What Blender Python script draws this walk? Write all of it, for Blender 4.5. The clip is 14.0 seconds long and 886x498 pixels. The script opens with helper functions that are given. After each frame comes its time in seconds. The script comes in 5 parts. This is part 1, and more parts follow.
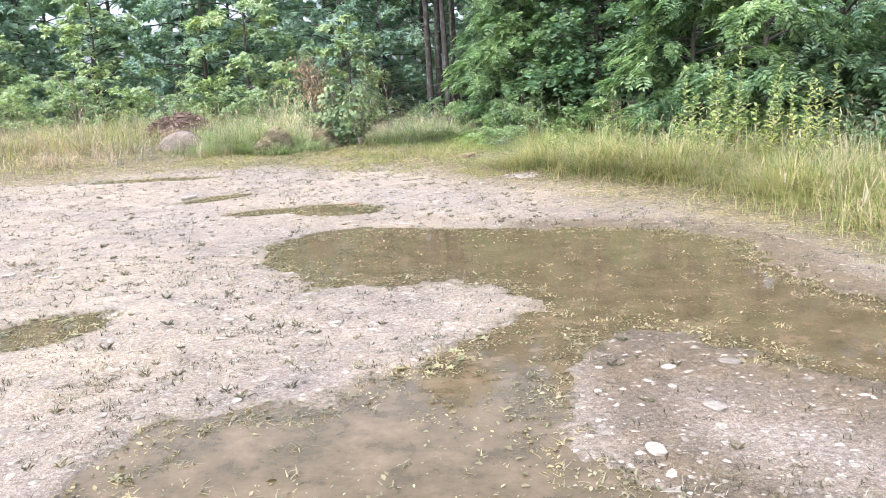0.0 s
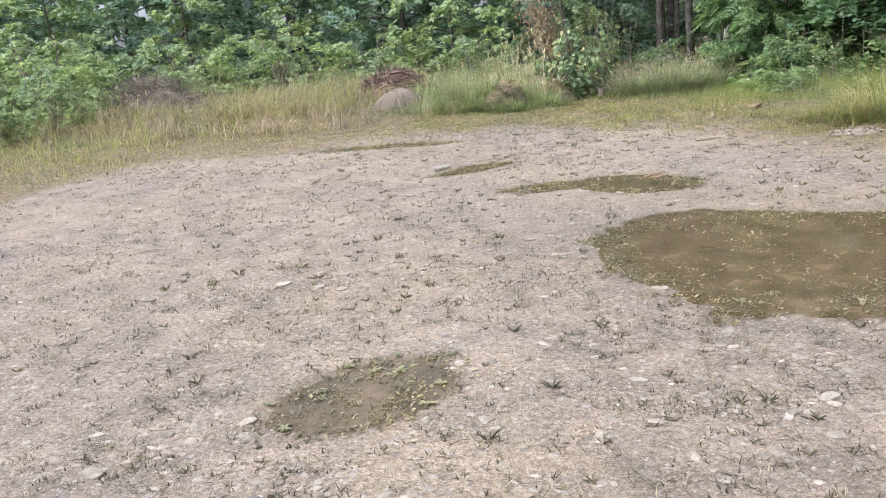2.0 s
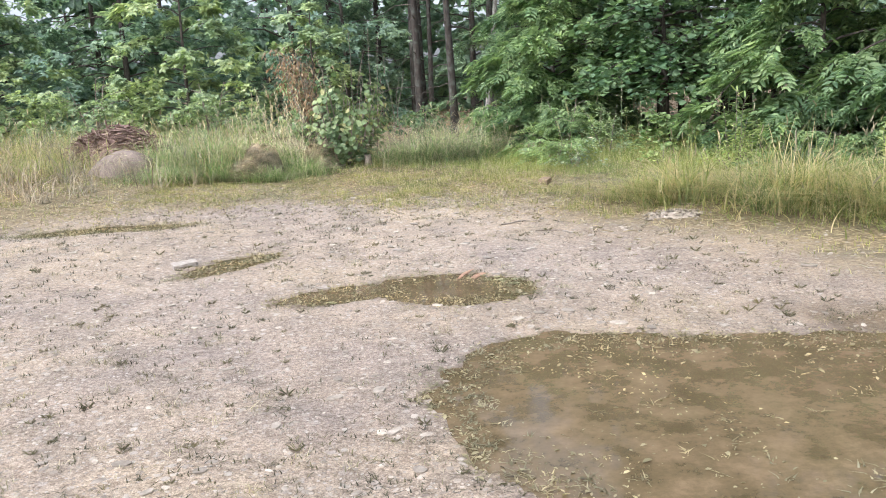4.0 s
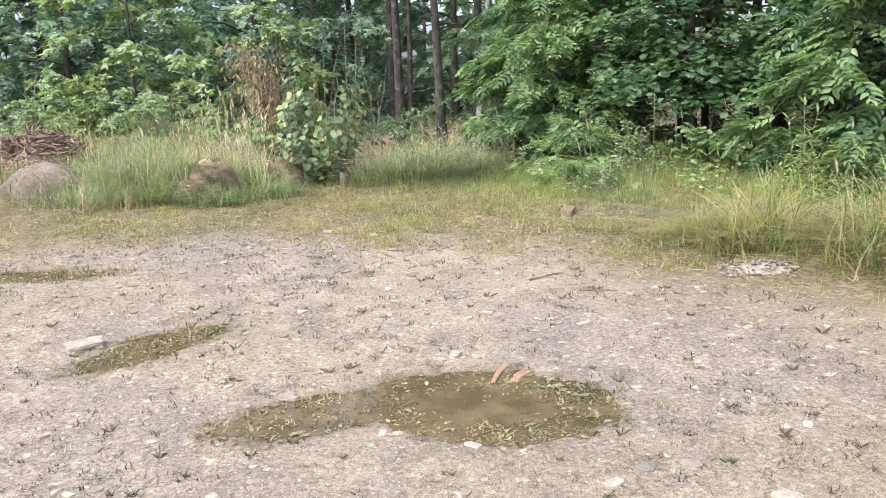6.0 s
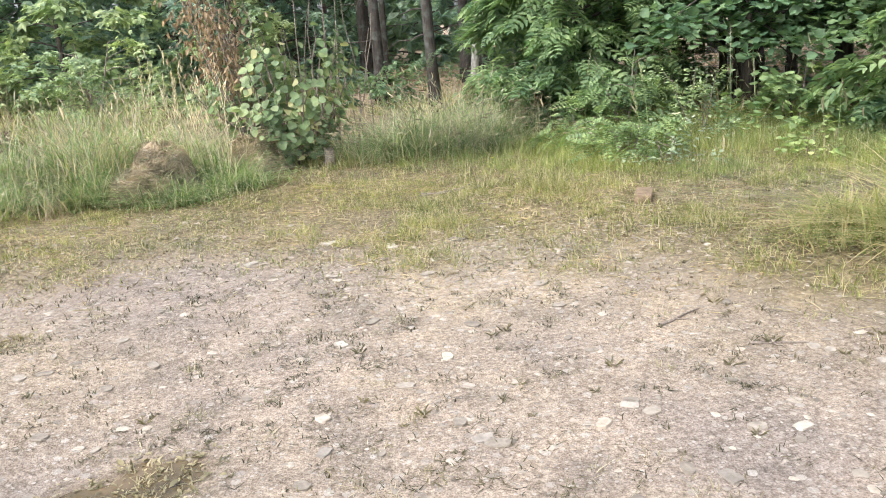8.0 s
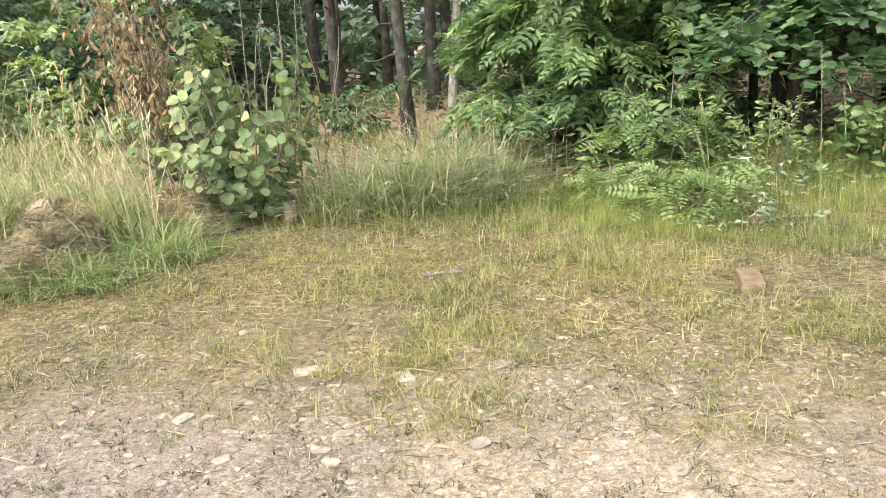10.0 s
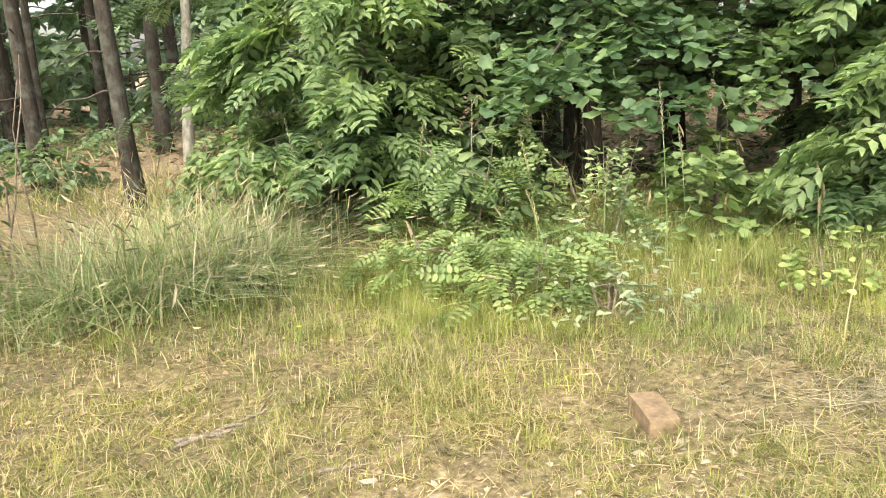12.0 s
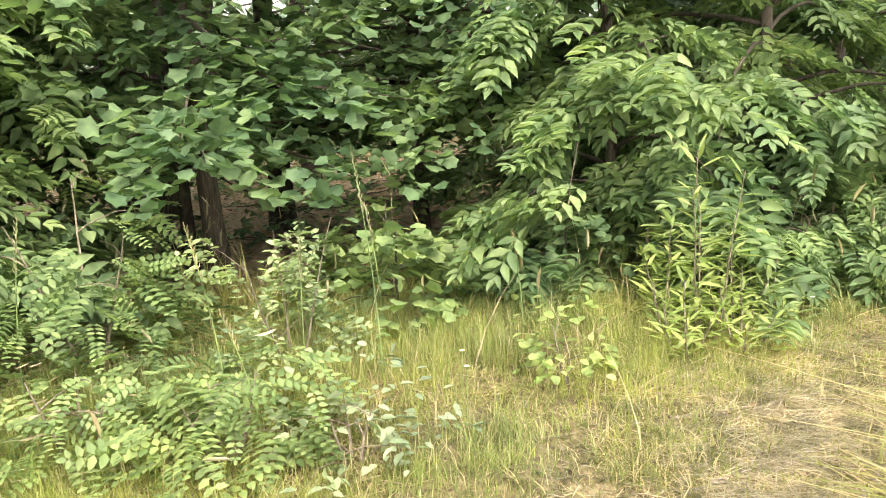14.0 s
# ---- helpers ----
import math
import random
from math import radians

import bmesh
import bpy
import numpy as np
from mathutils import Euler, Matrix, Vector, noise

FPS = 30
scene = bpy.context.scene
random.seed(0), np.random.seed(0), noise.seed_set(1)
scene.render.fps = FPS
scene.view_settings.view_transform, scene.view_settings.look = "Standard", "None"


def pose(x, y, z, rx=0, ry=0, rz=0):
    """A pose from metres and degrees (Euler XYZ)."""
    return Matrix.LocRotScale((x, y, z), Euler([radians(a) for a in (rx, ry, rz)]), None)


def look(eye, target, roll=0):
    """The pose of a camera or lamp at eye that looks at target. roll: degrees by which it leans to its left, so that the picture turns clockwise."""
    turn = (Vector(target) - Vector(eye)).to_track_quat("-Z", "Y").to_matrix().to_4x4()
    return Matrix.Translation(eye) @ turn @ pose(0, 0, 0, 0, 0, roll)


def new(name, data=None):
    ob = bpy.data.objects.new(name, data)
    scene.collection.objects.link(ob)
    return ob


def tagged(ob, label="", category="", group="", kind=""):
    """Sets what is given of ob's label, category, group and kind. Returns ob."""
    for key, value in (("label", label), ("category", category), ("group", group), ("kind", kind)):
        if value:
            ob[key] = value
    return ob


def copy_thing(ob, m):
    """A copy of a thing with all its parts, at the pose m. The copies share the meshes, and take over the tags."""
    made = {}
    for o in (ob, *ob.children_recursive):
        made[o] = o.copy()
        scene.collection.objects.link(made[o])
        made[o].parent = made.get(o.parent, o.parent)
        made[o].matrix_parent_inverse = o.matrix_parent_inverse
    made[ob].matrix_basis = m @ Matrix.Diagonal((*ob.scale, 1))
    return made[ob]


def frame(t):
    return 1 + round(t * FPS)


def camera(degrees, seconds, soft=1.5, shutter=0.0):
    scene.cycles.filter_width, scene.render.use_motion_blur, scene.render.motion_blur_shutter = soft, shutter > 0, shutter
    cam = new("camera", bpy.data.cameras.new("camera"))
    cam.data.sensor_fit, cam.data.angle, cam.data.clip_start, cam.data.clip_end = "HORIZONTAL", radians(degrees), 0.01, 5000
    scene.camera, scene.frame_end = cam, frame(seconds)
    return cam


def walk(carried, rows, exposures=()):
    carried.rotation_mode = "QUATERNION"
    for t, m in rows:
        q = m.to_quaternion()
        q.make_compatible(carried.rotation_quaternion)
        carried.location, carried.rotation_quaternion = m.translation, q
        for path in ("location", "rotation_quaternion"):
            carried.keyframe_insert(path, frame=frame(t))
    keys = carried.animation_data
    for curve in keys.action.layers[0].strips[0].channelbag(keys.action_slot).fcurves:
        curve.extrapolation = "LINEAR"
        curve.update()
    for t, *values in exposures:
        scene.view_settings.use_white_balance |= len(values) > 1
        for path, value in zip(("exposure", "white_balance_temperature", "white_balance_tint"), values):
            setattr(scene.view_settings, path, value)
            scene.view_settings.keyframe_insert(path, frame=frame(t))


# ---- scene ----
cam = camera(56.7, 14.0, 1.0)
METRES, EYE, TILT, LEAN, TURN = 14.0, 1.5, 0.9, 0.0, 0.0
ROWS = [
    (0.0, 0.0, 0.0, 0.0, -0.6, -12.66, 2.68),
    (0.5, -0.0275, 0.0347, -0.0014, 5.6, -12.36, 1.98),
    (1.0, -0.0581, 0.0703, -0.0019, 13.32, -14.89, 3.8),
    (1.5, -0.0886, 0.099, -0.0007, 13.22, -15.27, 4.73),
    (2.0, -0.1106, 0.133, -0.0014, 10.21, -15.29, 5.59),
    (2.5, -0.1311, 0.1651, -0.0016, 5.98, -14.74, 3.74),
    (3.0, -0.1383, 0.2033, -0.0018, -1.24, -13.34, 4.34),
    (3.5, -0.1421, 0.2415, -0.0021, -6.11, -12.81, 3.7),
    (6.0, -0.145, 0.4317, -0.0047, -9.89, -12.58, 1.79),
    (6.5, -0.1484, 0.4686, -0.0043, -11.98, -12.74, 1.97),
    (7.0, -0.1502, 0.5102, -0.0054, -12.04, -15.53, 4.23),
    (7.5, -0.1578, 0.5495, -0.0054, -12.38, -17.15, 3.57),
    (8.0, -0.1572, 0.5882, -0.0054, -13.26, -16.33, 4.11),
    (8.5, -0.1607, 0.6267, -0.0063, -15.58, -15.15, 3.75),
    (11.0, -0.1455, 0.7889, -0.0095, -19.67, -15.58, 3.42),
    (11.5, -0.137, 0.8151, -0.0098, -29.2, -15.74, 2.7),
    (12.0, -0.1231, 0.8432, -0.0082, -35.62, -14.23, 2.83),
    (12.5, -0.1156, 0.8714, -0.0101, -44.09, -14.1, 2.75),
    (13.0, -0.1051, 0.8952, -0.01, -53.55, -14.65, 2.76),
    (13.5, -0.0945, 0.9173, -0.0076, -59.23, -14.8, 3.63),
    (14.0, -0.0952, 0.9375, -0.0051, -68.52, -12.18, 2.33),
]
EXPO = [(0.0, 1.67, 5600, 15), (0.6, 1.62, 5600, 14), (1.5, 1.05, 5700, 14), (2.4, 1.12, 5750, 14), (3.5, 1.27, 5800, 14), (8.5, 1.38, 6050, 12), (11.0, 1.55, 6850, 9), (12.7, 1.79, 7200, 8), (14.0, 1.88, 7300, 8)]
walk(cam, [(t, pose(0, 0, EYE, TILT, LEAN, TURN) @ pose(METRES * x, METRES * y, METRES * z, 90 + pitch, roll, yaw)) for t, x, y, z, yaw, pitch, roll in ROWS], EXPO)

# ---- light: bright thin overcast ----
SUN_ELEV, SUN_AZ = 52.0, 235.0          # azimuth clockwise from +y
world = bpy.data.worlds.new("sky")
scene.world = world
world.use_nodes = True
wn = world.node_tree
wn.nodes.clear()
sky = wn.nodes.new("ShaderNodeTexSky")
sky.sky_type = 'NISHITA'
sky.sun_disc = False
sky.sun_elevation, sky.sun_rotation = radians(SUN_ELEV), radians(SUN_AZ)
sky.air_density, sky.dust_density, sky.ozone_density = 1.0, 4.0, 1.0
hsv = wn.nodes.new("ShaderNodeHueSaturation")
hsv.inputs["Saturation"].default_value = 0.35
bgn = wn.nodes.new("ShaderNodeBackground")
bgn.inputs["Strength"].default_value = 0.15
wo = wn.nodes.new("ShaderNodeOutputWorld")
wn.links.new(sky.outputs[0], hsv.inputs["Color"])
wn.links.new(hsv.outputs[0], bgn.inputs[0])
wn.links.new(bgn.outputs[0], wo.inputs[0])
sun = new("sun", bpy.data.lights.new("sun", 'SUN'))
sun.data.energy, sun.data.angle, sun.data.color = 0.85, radians(20), (1.0, 0.95, 0.86)
se, sa = radians(SUN_ELEV), radians(SUN_AZ)
sun.matrix_world = look((math.sin(sa) * math.cos(se) * 60, math.cos(sa) * math.cos(se) * 60, math.sin(se) * 60), (0, 0, 0))

# ---- materials ----


def material(name, rough=0.8):
    m = bpy.data.materials.new(name)
    m.use_nodes = True
    nt = m.node_tree
    return m, nt, nt.nodes["Principled BSDF"], nt.nodes, nt.links


def noise_node(nt, scale, detail=4.0, rough=0.55, coord=None):
    n = nt.nodes.new("ShaderNodeTexNoise")
    n.inputs["Scale"].default_value = scale
    n.inputs["Detail"].default_value = detail
    n.inputs["Roughness"].default_value = rough
    if coord is not None:
        nt.links.new(coord, n.inputs["Vector"])
    return n.outputs["Fac"]


def ramp(nt, fac, stops):
    r = nt.nodes.new("ShaderNodeValToRGB")
    el = r.color_ramp.elements
    while len(el) < len(stops):
        el.new(0.5)
    for e, (p, c) in zip(el, stops):
        e.position, e.color = p, (*c, 1)
    nt.links.new(fac, r.inputs[0])
    return r.outputs[0]


def mix(nt, fac, a, b, kind='MIX'):
    m = nt.nodes.new("ShaderNodeMix")
    m.data_type, m.blend_type = 'RGBA', kind
    for sock, v in ((m.inputs[0], fac), (m.inputs[6], a), (m.inputs[7], b)):
        if isinstance(v, (int, float)):
            sock.default_value = v
        elif isinstance(v, tuple):
            sock.default_value = (*v, 1)
        else:
            nt.links.new(v, sock)
    return m.outputs[2]


def maths(nt, op, a, b=0.0, clamp=False):
    m = nt.nodes.new("ShaderNodeMath")
    m.operation, m.use_clamp = op, clamp
    for sock, v in zip(m.inputs, (a, b)):
        if isinstance(v, (int, float)):
            sock.default_value = v
        else:
            nt.links.new(v, sock)
    return m.outputs[0]


def bump(nt, bsdf, height, strength, dist):
    b = nt.nodes.new("ShaderNodeBump")
    b.inputs["Strength"].default_value, b.inputs["Distance"].default_value = strength, dist
    nt.links.new(height, b.inputs["Height"])
    nt.links.new(b.outputs[0], bsdf.inputs["Normal"])


def where(nt):
    return nt.nodes.new("ShaderNodeNewGeometry").outputs["Position"]


def leaf_material(name, dark, light, through_light=0.35, rough=0.45, patch=None, glow=(1.15, 1.2, 0.8)):
    """Leaf or blade: colour by leaf and by large patches, partly see-through to light."""
    m, nt, bs, nodes, links = material(name)
    geo = nodes.new("ShaderNodeNewGeometry")
    col = ramp(nt, geo.outputs["Random Per Island"], [(0.0, dark), (0.55, tuple((a + b) / 2 for a, b in zip(dark, light))), (1.0, light)])
    big = noise_node(nt, 0.9, 3, 0.6, geo.outputs["Position"])
    tint = ramp(nt, big, [(0.35, (0.75, 0.8, 0.8)), (0.65, (1.2, 1.12, 0.95))])
    col = mix(nt, 1.0, col, tint, 'MULTIPLY')
    clump = noise_node(nt, 6.5, 3, 0.6, geo.outputs["Position"])
    col = mix(nt, 1.0, col, ramp(nt, clump, [(0.36, (0.62, 0.64, 0.62)), (0.5, (1.0, 1.0, 0.98)), (0.64, (1.32, 1.28, 1.2))]), 'MULTIPLY')
    if patch:
        col = mix(nt, maths(nt, 'GREATER_THAN', geo.outputs["Random Per Island"], 1 - patch[0]), col, patch[1])
    links.new(col, bs.inputs["Base Color"])
    bs.inputs["Roughness"].default_value = rough
    bs.inputs["Specular IOR Level"].default_value = 0.35
    tr = nodes.new("ShaderNodeBsdfTranslucent")
    lit = mix(nt, 1.0, col, glow, 'MULTIPLY')
    links.new(lit, tr.inputs["Color"])
    ms = nodes.new("ShaderNodeMixShader")
    ms.inputs[0].default_value = through_light
    links.new(bs.outputs[0], ms.inputs[1])
    links.new(tr.outputs[0], ms.inputs[2])
    links.new(ms.outputs[0], nodes["Material Output"].inputs["Surface"])
    return m


def bark_material(name, dark, light, stretch=6.0, scale=9.0, lichen=None):
    m, nt, bs, nodes, links = material(name)
    mp = nodes.new("ShaderNodeMapping")
    mp.inputs["Scale"].default_value = (stretch, stretch, 1.0)
    links.new(where(nt), mp.inputs["Vector"])
    f = noise_node(nt, scale, 5, 0.65, mp.outputs[0])
    col = ramp(nt, f, [(0.3, dark), (0.62, light)])
    if lichen:
        spots = noise_node(nt, 6.0, 4, 0.6, where(nt))
        col = mix(nt, maths(nt, 'MULTIPLY', maths(nt, 'SUBTRACT', spots, 0.5), 7.0, True), col, lichen)
    links.new(col, bs.inputs["Base Color"])
    bs.inputs["Roughness"].default_value = 0.9
    bump(nt, bs, f, 0.7, 0.02)
    return m


def stone_material(name, dark, light, rough=0.85):
    m, nt, bs, nodes, links = material(name)
    geo = nodes.new("ShaderNodeNewGeometry")
    inf = nodes.new("ShaderNodeObjectInfo")
    f = noise_node(nt, 22.0, 6, 0.65, geo.outputs["Position"])
    col = ramp(nt, f, [(0.3, dark), (0.65, light)])
    tone = ramp(nt, maths(nt, 'FRACT', maths(nt, 'ADD', geo.outputs["Random Per Island"], inf.outputs["Random"])), [(0.0, (0.55, 0.53, 0.5)), (0.6, (0.9, 0.88, 0.85)), (1.0, (1.15, 1.12, 1.06))])
    links.new(mix(nt, 1.0, col, tone, 'MULTIPLY'), bs.inputs["Base Color"])
    bs.inputs["Roughness"].default_value = rough
    bump(nt, bs, f, 0.5, 0.01)
    return m


def ground_material():
    m, nt, bs, nodes, links = material("ground")
    pos = where(nt)

    def attr(n):
        a = nodes.new("ShaderNodeAttribute")
        a.attribute_name = n
        return a.outputs["Fac"]
    fine = noise_node(nt, 38.0, 6, 0.7, pos)
    mid = noise_node(nt, 3.2, 5, 0.6, pos)
    broad = noise_node(nt, 0.55, 3, 0.5, pos)
    dirt = ramp(nt, fine, [(0.28, (0.16, 0.128, 0.095)), (0.5, (0.375, 0.32, 0.255)), (0.7, (0.54, 0.475, 0.39))])
    dirt = mix(nt, 1.0, dirt, ramp(nt, mid, [(0.3, (0.72, 0.71, 0.70)), (0.65, (1.14, 1.09, 1.02))]), 'MULTIPLY')
    dirt = mix(nt, 1.0, dirt, ramp(nt, broad, [(0.36, (0.88, 0.87, 0.92)), (0.64, (1.06, 1.03, 0.97))]), 'MULTIPLY')
    dirt = mix(nt, 1.0, dirt, ramp(nt, noise_node(nt, 130.0, 3, 0.6, pos), [(0.36, (0.66, 0.65, 0.64)), (0.5, (0.98, 0.97, 0.96)), (0.66, (1.28, 1.27, 1.24))]), 'MULTIPLY')
    vor = nodes.new("ShaderNodeTexVoronoi")
    vor.inputs["Scale"].default_value = 48.0
    links.new(pos, vor.inputs["Vector"])
    sep = nodes.new("ShaderNodeSeparateColor")
    links.new(vor.outputs["Color"], sep.inputs[0])
    peb = maths(nt, 'MULTIPLY', maths(nt, 'LESS_THAN', vor.outputs["Distance"], 0.33), maths(nt, 'GREATER_THAN', sep.outputs[0], 0.62))
    dirt = mix(nt, maths(nt, 'MULTIPLY', peb, 0.8), dirt, ramp(nt, sep.outputs[1], [(0, (0.24, 0.20, 0.16)), (1, (0.54, 0.49, 0.42))]))
    vor2 = nodes.new("ShaderNodeTexVoronoi")
    vor2.inputs["Scale"].default_value = 17.0
    links.new(pos, vor2.inputs["Vector"])
    sep2 = nodes.new("ShaderNodeSeparateColor")
    links.new(vor2.outputs["Color"], sep2.inputs[0])
    edge = maths(nt, 'ADD', vor2.outputs["Distance"], maths(nt, 'MULTIPLY', maths(nt, 'SUBTRACT', fine, 0.5), 0.5))
    cob = maths(nt, 'MULTIPLY', maths(nt, 'LESS_THAN', edge, 0.3), maths(nt, 'GREATER_THAN', sep2.outputs[0], 0.66))
    dirt = mix(nt, maths(nt, 'MULTIPLY', cob, 0.7), dirt, ramp(nt, sep2.outputs[1], [(0, (0.27, 0.225, 0.18)), (1, (0.55, 0.495, 0.42))]))
    wet = attr("wet")
    wetn = maths(nt, 'MULTIPLY', maths(nt, 'ADD', wet, maths(nt, 'MULTIPLY', maths(nt, 'SUBTRACT', mid, 0.5), 0.7)), wet, True)
    dirt = mix(nt, wetn, dirt, mix(nt, 1.0, dirt, (0.52, 0.47, 0.38), 'MULTIPLY'))
    thatch = ramp(nt, noise_node(nt, 24.0, 6, 0.7, pos), [(0.32, (0.07, 0.06, 0.035)), (0.5, (0.21, 0.175, 0.10)), (0.68, (0.40, 0.345, 0.215))])
    thatch = mix(nt, 1.0, thatch, ramp(nt, mid, [(0.35, (0.78, 0.76, 0.68)), (0.65, (1.2, 1.1, 1.05))]), 'MULTIPLY')
    g = attr("grass")
    gm = maths(nt, 'ADD', g, maths(nt, 'MULTIPLY', maths(nt, 'SUBTRACT', mid, 0.5), 1.2), True)
    gm = maths(nt, 'MULTIPLY', gm, maths(nt, 'MULTIPLY', g, 3.0, True))
    col = mix(nt, gm, dirt, thatch)
    litter = ramp(nt, noise_node(nt, 16.0, 6, 0.75, pos), [(0.3, (0.15, 0.105, 0.07)), (0.5, (0.37, 0.27, 0.175)), (0.72, (0.58, 0.46, 0.33))])
    col = mix(nt, attr("litter"), col, litter)
    links.new(col, bs.inputs["Base Color"])
    links.new(maths(nt, 'SUBTRACT', 0.95, maths(nt, 'MULTIPLY', wetn, 0.4)), bs.inputs["Roughness"])
    bs.inputs["Specular IOR Level"].default_value = 0.3
    h = maths(nt, 'ADD', maths(nt, 'MULTIPLY', fine, 0.8), maths(nt, 'ADD', maths(nt, 'MULTIPLY', peb, 0.6), maths(nt, 'MULTIPLY', cob, 0.7)))
    bump(nt, bs, maths(nt, 'ADD', h, maths(nt, 'MULTIPLY', mid, 1.2)), 0.9, 0.026)
    return m


def water_material():
    """Shallow muddy rain water: brown filter over the mud, with mirror gloss by Fresnel."""
    m, nt, bs, nodes, links = material("muddy_water")
    pos = where(nt)
    murk = noise_node(nt, 4.0, 9, 0.74, pos)
    tr = nodes.new("ShaderNodeBsdfTransparent")
    links.new(ramp(nt, murk, [(0.3, (0.44, 0.37, 0.23)), (0.7, (0.64, 0.54, 0.37))]), tr.inputs["Color"])
    mud = nodes.new("ShaderNodeBsdfDiffuse")
    links.new(ramp(nt, murk, [(0.34, (0.125, 0.097, 0.048)), (0.5, (0.22, 0.163, 0.087)), (0.66, (0.35, 0.25, 0.145))]), mud.inputs["Color"])
    body = nodes.new("ShaderNodeMixShader")
    body.inputs[0].default_value = 0.6
    links.new(tr.outputs[0], body.inputs[1])
    links.new(mud.outputs[0], body.inputs[2])
    gl = nodes.new("ShaderNodeBsdfGlossy")
    gl.inputs["Roughness"].default_value = 0.03
    bm_ = nodes.new("ShaderNodeBump")
    bm_.inputs["Strength"].default_value, bm_.inputs["Distance"].default_value = 0.12, 0.01
    links.new(noise_node(nt, 9.0, 2, 0.5, pos), bm_.inputs["Height"])
    links.new(bm_.outputs[0], gl.inputs["Normal"])
    fr = nodes.new("ShaderNodeFresnel")
    fr.inputs["IOR"].default_value = 1.33
    out = nodes.new("ShaderNodeMixShader")
    links.new(fr.outputs[0], out.inputs[0])
    links.new(body.outputs[0], out.inputs[1])
    links.new(gl.outputs[0], out.inputs[2])
    links.new(out.outputs[0], nodes["Material Output"].inputs["Surface"])
    return m


M_GROUND, M_WATER = ground_material(), water_material()
M_PEBBLE = stone_material("pebble", (0.26, 0.22, 0.172), (0.51, 0.452, 0.372))
M_PALE = stone_material("pale_limestone", (0.33, 0.29, 0.24), (0.55, 0.50, 0.43))
M_BRICK = stone_material("weathered_brick", (0.12, 0.082, 0.05), (0.32, 0.235, 0.15), 0.9)
M_SOIL = stone_material("sandy_soil", (0.26, 0.20, 0.16), (0.45, 0.37, 0.31))
M_WEED = leaf_material("weed_sprout", (0.09, 0.09, 0.05), (0.26, 0.24, 0.14), 0.12, 0.6)
M_SPROUT = leaf_material("dark_sprout", (0.042, 0.038, 0.022), (0.14, 0.125, 0.072), 0.12, 0.6)
M_DRYTUFT = leaf_material("dry_tuft", (0.13, 0.125, 0.07), (0.34, 0.31, 0.19), 0.2, 0.7, (0.25, (0.50, 0.43, 0.29)))
M_FLOAT = leaf_material("floating_leaf", (0.17, 0.15, 0.085), (0.40, 0.35, 0.23), 0.2, 0.6)
M_SHORT = leaf_material("short_grass", (0.18, 0.215, 0.07), (0.43, 0.43, 0.165), 0.38, 0.6, (0.36, (0.56, 0.47, 0.28)))
M_FINE = leaf_material("fine_grass", (0.22, 0.28, 0.095), (0.46, 0.49, 0.21), 0.42, 0.6, (0.16, (0.60, 0.52, 0.32)))
M_MEADOW = leaf_material("meadow_grass", (0.24, 0.29, 0.108), (0.5, 0.5, 0.252), 0.45, 0.55, (0.35, (0.60, 0.50, 0.29)))
M_GREENTALL = leaf_material("tall_green_grass", (0.20, 0.31, 0.13), (0.46, 0.55, 0.30), 0.45, 0.5, (0.3, (0.62, 0.58, 0.40)))
M_STRAW = leaf_material("straw", (0.37, 0.315, 0.21), (0.63, 0.565, 0.425), 0.3, 0.7, None, (1.05, 1.05, 0.95))
M_CHAFF = leaf_material("chaff", (0.25, 0.20, 0.135), (0.58, 0.50, 0.36), 0.15, 0.8, None, (1.0, 1.0, 0.9))
M_PLUME = leaf_material("pale_plume", (0.52, 0.47, 0.35), (0.74, 0.70, 0.58), 0.35, 0.7, None, (1.0, 1.0, 0.95))
M_POOLWEED = leaf_material("pool_weed", (0.17, 0.145, 0.085), (0.40, 0.35, 0.235), 0.25, 0.6)
M_DEADGRASS = leaf_material("dead_grass", (0.29, 0.235, 0.17), (0.56, 0.48, 0.37), 0.15, 0.8, None, (1.0, 1.0, 0.9))
# green shifted to grey-blue, some air haze painted into the colour
M_ROBINIA = leaf_material("pinnate_leaf", (0.105, 0.18, 0.115), (0.265, 0.36, 0.215), 0.45, 0.55)
M_MAPLE = leaf_material("lobed_leaf", (0.105, 0.19, 0.105), (0.255, 0.37, 0.215), 0.48, 0.58)
M_WALNUT = leaf_material("drooping_leaf", (0.135, 0.225, 0.12), (0.33, 0.44, 0.245), 0.48, 0.55)
M_HAZEL = leaf_material("hazel_leaf", (0.125, 0.195, 0.095), (0.33, 0.405, 0.235), 0.35, 0.5, (0.10, (0.46, 0.44, 0.22)))
M_DRYLEAF = leaf_material("withered_leaf", (0.22, 0.16, 0.105), (0.48, 0.375, 0.265), 0.3, 0.7, None, (1.0, 0.95, 0.8))
# distance haze is painted in: leaves paler and bluer than their own green
M_HAZYLEAF = leaf_material("hazy_far_leaf", (0.165, 0.26, 0.215), (0.36, 0.48, 0.39), 0.46, 0.5)
M_LIGHTLEAF = leaf_material("light_leaf", (0.16, 0.25, 0.12), (0.34, 0.44, 0.216), 0.42, 0.5)
M_RIMLEAF = leaf_material("rim_leaf", (0.25, 0.34, 0.20), (0.48, 0.57, 0.35), 0.42, 0.5)
M_LIME = leaf_material("lime_leaf", (0.23, 0.33, 0.125), (0.42, 0.50, 0.235), 0.4, 0.5)
M_NEEDLE = leaf_material("pine_needle", (0.03, 0.075, 0.045), (0.09, 0.16, 0.075), 0.15, 0.6)
